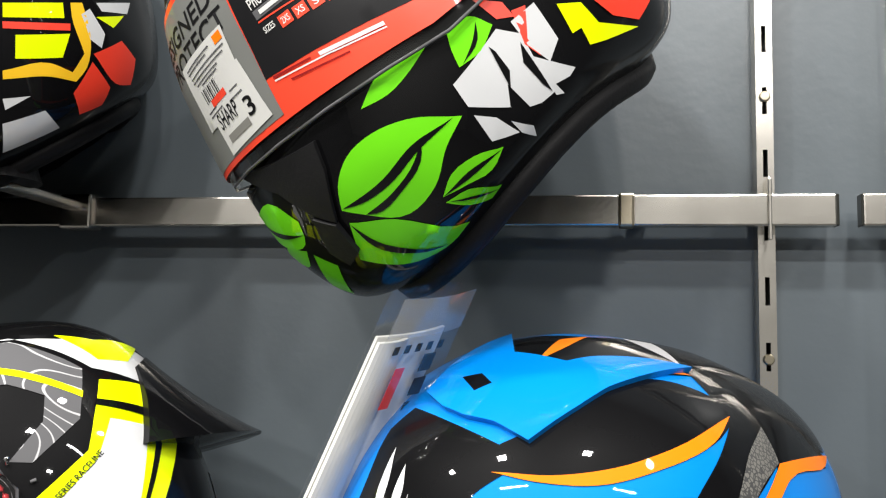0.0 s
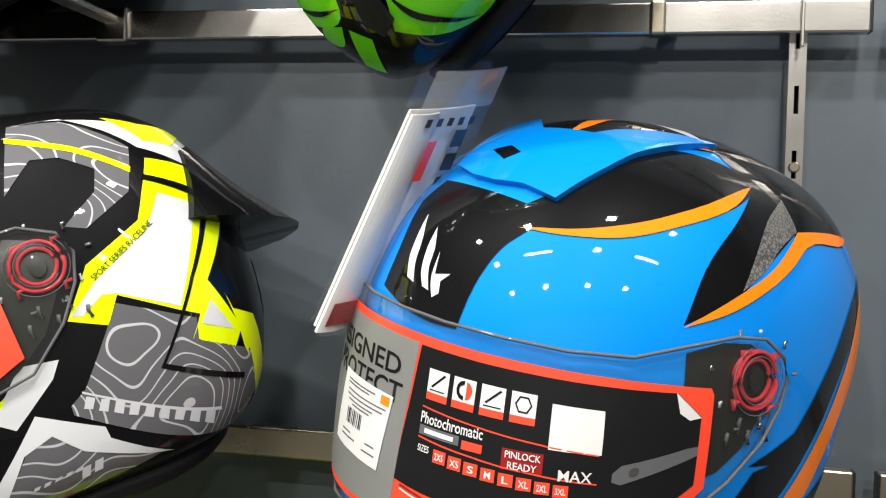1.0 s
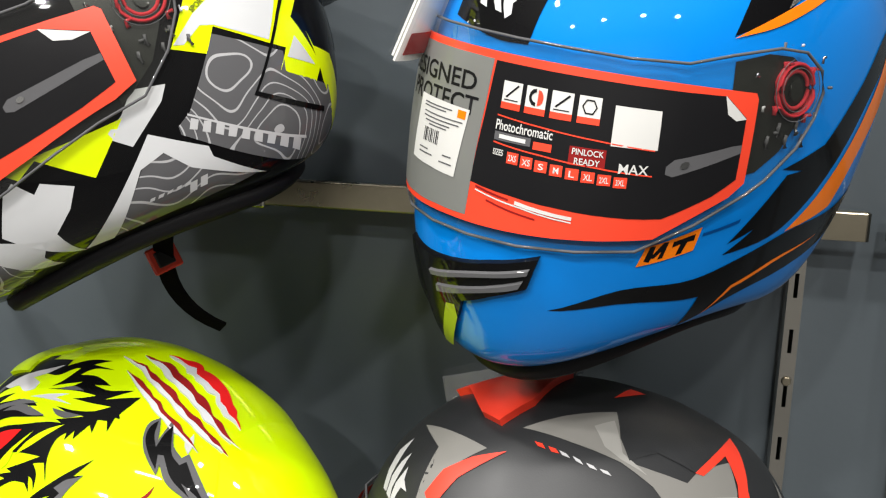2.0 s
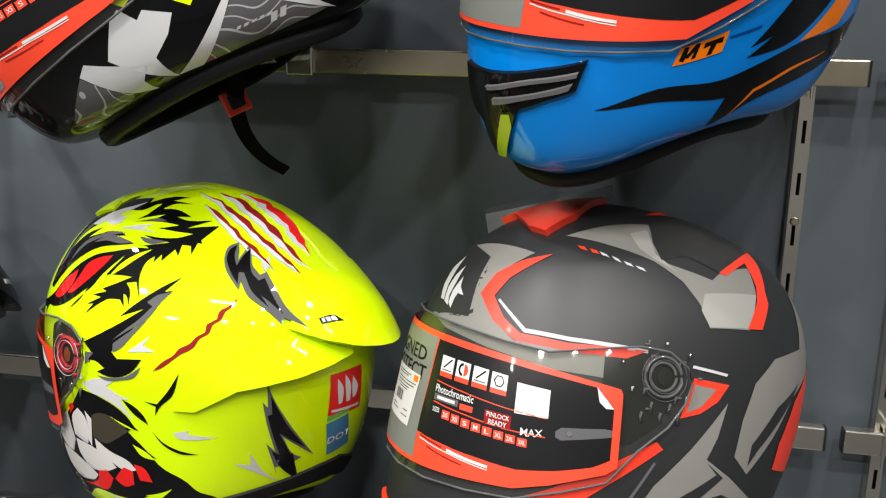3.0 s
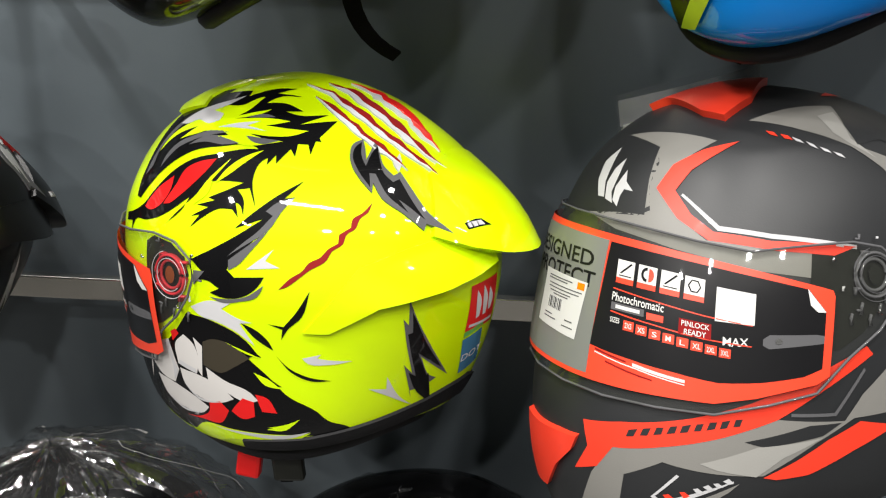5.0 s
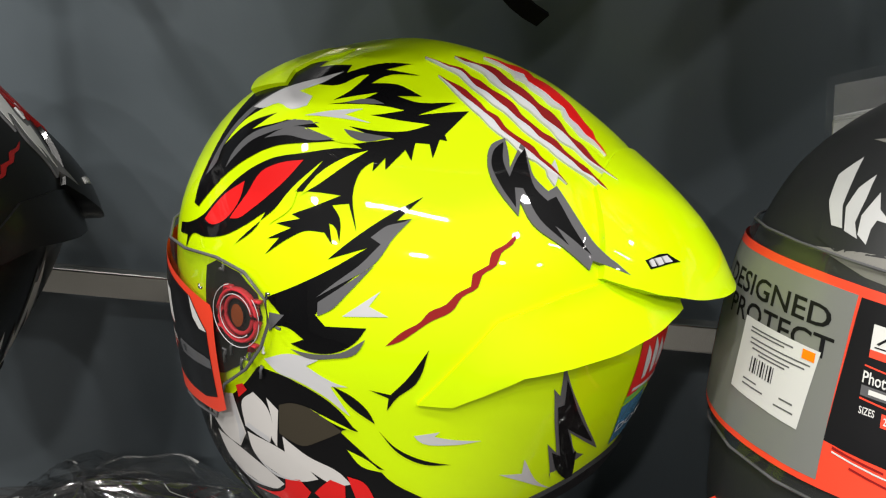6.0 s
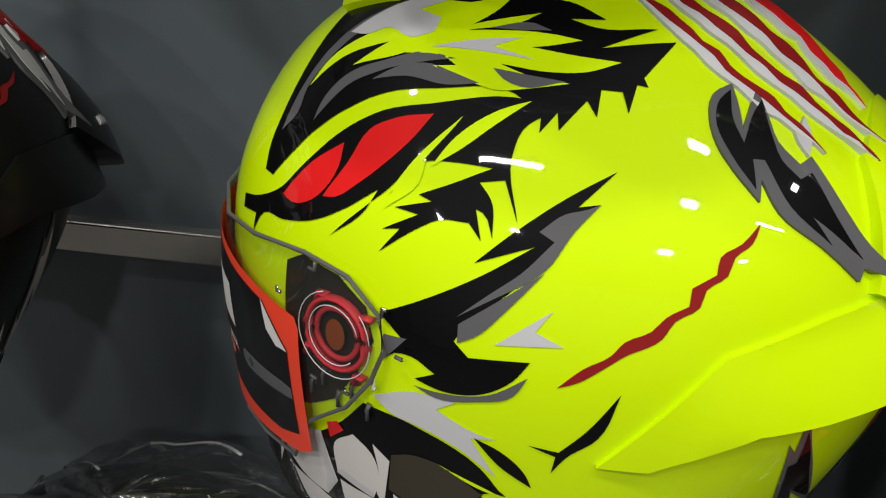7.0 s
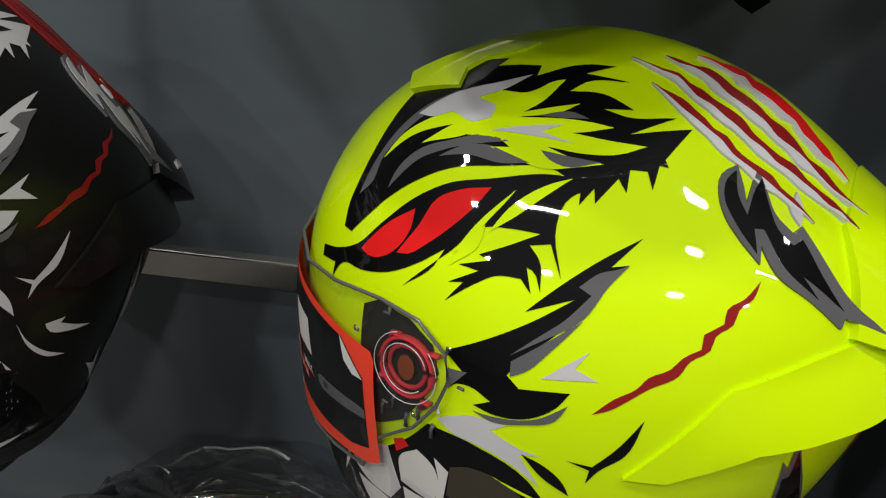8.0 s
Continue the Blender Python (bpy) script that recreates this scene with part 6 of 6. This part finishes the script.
for seat in (pose(-0.545, 0.62, 0.680, 0, 6, 160), pose(0.06, 0.62, 0.668, 0, 4, 190)):
    skull = helmet("black helmet with a pale printed pattern inside a clear plastic bag", seat, (1.0, 1.0, 1.0, 1.0, 1.0, 1.0), BLACK)
    visor(skull, Sheet(skull, 5.2, -0.06, -28.6, 0.0, 0.37))
    patch("cell_print", [(96, 20), (110, 27), (99, 33), (113, 40), (101, 46), (116, 54), (112, 62), (128, 66), (165, 60), (190, 40), (170, 18), (130, 12)], SKULLS, skull, lift=0.0008)
    patch("pale_print", [(52, 30), (60, 48), (78, 60), (92, 56), (90, 42), (98, 30), (84, 34), (78, 24), (66, 32)], TOOTH, skull, lift=0.0012)
    patch("pale_print", [(20, 55), (40, 66), (60, 66), (52, 58), (36, 52)], TOOTH, skull, lift=0.0012)
    patch("pale_print", [(110, 18), (116, 30), (121, 19), (127, 32), (132, 20), (139, 31), (143, 18), (150, 24), (156, 12), (130, 8)], TOOTH, skull, lift=0.0012)
    patch("pale_print", [(60, 12), (80, 18), (104, 10), (100, 2), (78, 8), (64, 4)], TOOTH, skull, lift=0.0012)
    for cx, cy in ((66, 42), (88, 47), (76, 13), (104, 36), (112, 49), (121, 39), (128, 53), (137, 44), (150, 52), (120, 26), (136, 28), (153, 36)):
        for k, mat in ((1.0, SILVER), (0.72, INK), (0.40, TOOTH)):
            patch("ring_print", [(cx + 5.5 * k * math.cos(a), cy + 4.2 * k * math.sin(a)) for a in np.linspace(0, 6.28, 15)[:-1]], mat, skull, lift=0.0024 - 0.0008 * k)


def plastic_bag(at, turn, seed, size=1.0):
    """A loose clear bag pulled over a helmet, with folds, pale strips as glints along them, and a pinched top."""
    rng = random.Random(seed)
    V, F = [], []
    rows, cols = 52, 110
    for k in range(rows + 1):
        t = k / rows
        for c in range(cols):
            a = 2 * math.pi * c / cols
            if t < 0.8:
                r = 0.158 + 0.012 * math.sin(3 * a + seed)
                z = -0.16 + 0.28 * t / 0.8
                if t > 0.5:
                    r *= math.cos((t - 0.5) / 0.3 * 0.95)
            else:
                q = (t - 0.8) / 0.2
                r = 0.092 * (1 - q) ** 1.2 + 0.001
                z = 0.12 + 0.045 * math.sin(q * 1.5)
            d = Vector((math.cos(a), math.sin(a), t * 2.2 + seed))
            near = noise.voronoi(d * 2.6)[0]
            fine = noise.voronoi(d * 6.5)[0]
            f = 0.034 * (near[1] - near[0]) + 0.012 * (fine[1] - fine[0]) + 0.02 * noise.noise(d * 1.7)
            r = max(0.001, r + (0.016 - f) * min(1, (1 - t) * 6))
            V.append(Vector((r * 1.12 * math.cos(a), r * 0.95 * math.sin(a), z + 0.012 * noise.noise(d * 2.3))))
    for k in range(rows):
        for c in range(cols):
            d = (c + 1) % cols
            F.append((k * cols + c, k * cols + d, (k + 1) * cols + d, (k + 1) * cols + c))
    ob = mesh_ob("plastic_bag", V, F, FILM, smooth=False)
    ob.matrix_world = pose(*at, 0, 0, turn) @ Matrix.Scale(size, 4)
    tagged(ob, "crumpled clear plastic bag pulled over a helmet", "bag", "plastic bags")
    # raised pale strips in place of the white glints on the folds
    for i in range(22):
        k, c = rng.uniform(24, 49), rng.uniform(0, cols)
        dk, dc = rng.uniform(-1.1, -0.3), rng.uniform(-1.6, 1.6)
        run = []
        for s in range(rng.randint(10, 26)):
            p = V[int(max(2, k)) * cols + int(c) % cols]
            run.append(p + Vector((p.x, p.y, p.z + 0.05)).normalized() * 0.002)
            k, c = k + dk, c + dc + 0.5 * math.sin(s * 0.4 + i)
        run = [run[0]] + [(run[j - 1] + run[j] * 2 + run[j + 1]) / 4 for j in range(1, len(run) - 1)] + [run[-1]]
        w = rng.choice((0.0005, 0.0009, 0.0018))
        tube("fold", run, (w, w * 0.5), FOLD_GLINT, ob, ring=5)
    return ob


carbon = helmet("black helmet with a dark weave inside a clear plastic bag", pose(-0.240, 0.650, 0.654, 0, 4, 200), (0.92, 0.95, 0.94, 1.0, 1.0, 1.0), BLACK)
visor(carbon, Sheet(carbon, 5.2, -0.06, -28.6, 0.0, 0.37))
patch("weave_print", [(60, 20), (60, 45), (75, 62), (110, 68), (150, 60), (165, 40), (150, 18), (105, 12)], WEAVE, carbon, lift=0.0008)
plastic_bag((-0.545, 0.62, 0.676), 20, 3)
plastic_bag((-0.240, 0.650, 0.648), 130, 5, 0.86)
plastic_bag((0.06, 0.62, 0.675), 60, 8)


chin_strap(white, (-0.252, 0.596, 1.275), (-0.280, 0.622, 1.205), (-0.236, 0.652, 1.178))
chin_strap(lime, (-0.317, 0.580, 0.905), (-0.317, 0.580, 0.875), (-0.319, 0.580, 0.845), False)
inv = lime.matrix_basis.inverted()
lug = box_mesh("buckle", (0.020, 0.012, 0.034), (0, 0, 0), EYERED, lime, "red plastic strap buckle", bevel=0.003)
lug.matrix_basis = inv @ pose(-0.348, 0.580, 0.866, 0, 10, 0)
box = box_mesh("strap_housing", (0.026, 0.010, 0.040), (0, 0, 0), DARKP, lime, "black plastic strap housing", bevel=0.003)
box.matrix_basis = inv @ pose(-0.318, 0.582, 0.866, 0, -4, 0)
chin_strap(blue, (0.030, 0.640, 1.225), (0.020, 0.640, 1.200), (0.010, 0.645, 1.180), False)


# ---- leaflet bags and straps ----
def leaflet_bag(corners, label):
    """Two booklets in a clear zip bag with a punched header. corners: top left, top right, bottom right, bottom left."""
    tl, tr, br, bl = (Vector(c) for c in corners)
    e = new("leaflet_bag")
    e.location = tl
    tagged(e, label, "leaflet bag", "leaflet bags")
    n = (bl - tl).cross(tr - tl).normalized()

    def at(u, v, o=0.0):
        return tl.lerp(tr, u).lerp(bl.lerp(br, u), v) + n * o - tl

    def slab(name, u0, u1, v0, v1, o, th, mat, bow=0.0):
        N = 8
        V, F = [], []
        for s in (0, 1):
            for j in range(N + 1):
                for i in range(N + 1):
                    u, v = u0 + (u1 - u0) * i / N, v0 + (v1 - v0) * j / N
                    V.append(at(u, v, o + s * th + bow * math.sin(math.pi * i / N)))
        M = (N + 1) ** 2
        for j in range(N):
            for i in range(N):
                a = j * (N + 1) + i
                F.append((a, a + 1, a + N + 2, a + N + 1))
                F.append((M + a, M + a + N + 1, M + a + N + 2, M + a + 1))
        edge = [j for j in range(N + 1)] + [j * (N + 1) + N for j in range(1, N + 1)] + [N * (N + 1) + j for j in reversed(range(N))] + [j * (N + 1) for j in reversed(range(1, N))]
        for i, a in enumerate(edge):
            b = edge[(i + 1) % len(edge)]
            F.append((a, M + a, M + b, b))
        return mesh_ob(name, V, F, mat, e, smooth=False)

    def sheet_of(name, v1, o, mat, bow):
        N = 10
        V = [at(i / N, v1 * j / N, o + bow * math.sin(math.pi * i / N)) for j in range(N + 1) for i in range(N + 1)]
        F = [(j * (N + 1) + i, j * (N + 1) + i + 1, (j + 1) * (N + 1) + i + 1, (j + 1) * (N + 1) + i) for j in range(N) for i in range(N)]
        return mesh_ob(name, V, F, mat, e)

    slab("booklet", 0.04, 0.96, 0.16, 0.99, 0.0, 0.0022, PAPER, 0.003)
    slab("booklet", 0.02, 0.40, 0.17, 1.0, 0.0045, 0.0022, PAPER, 0.002)
    sheet_of("film", 1.0, -0.0012, SLEEVE, -0.002)
    sheet_of("film", 1.0, 0.0110, SLEEVE, 0.004)
    sheet_of("header", 0.14, 0.0118, ACETATE, 0.004)
    for i in range(5):
        u = 0.20 + 0.15 * i
        slab("punched_mark", u, u + 0.07, 0.185, 0.215, 0.0100, 0.0003, INK)
    slab("printed_mark", 0.34, 0.46, 0.27, 0.42, 0.0100, 0.0003, BADGER)
    for i, v in enumerate((0.24, 0.33, 0.42, 0.52, 0.60)):
        slab("printed_bar", 0.72, 0.88, v, v + 0.065, 0.0075, 0.0003, INK)
    slab("printed_edge", 0.05, 0.36, 0.88, 0.97, 0.0095, 0.0003, DRED)
    return e


leaflet_bag([(-0.018, 0.548, 1.530), (0.014, 0.580, 1.538), (-0.048, 0.600, 1.395), (-0.0806, 0.5555, 1.388)], "clear zip bag with white instruction leaflets hanging from a helmet")
leaflet_bag([(-0.069, 0.70, 1.143), (0.039, 0.715, 1.172), (0.050, 0.735, 1.02), (-0.045, 0.72, 0.99)], "clear zip bag with leaflets and a punched header behind a helmet")
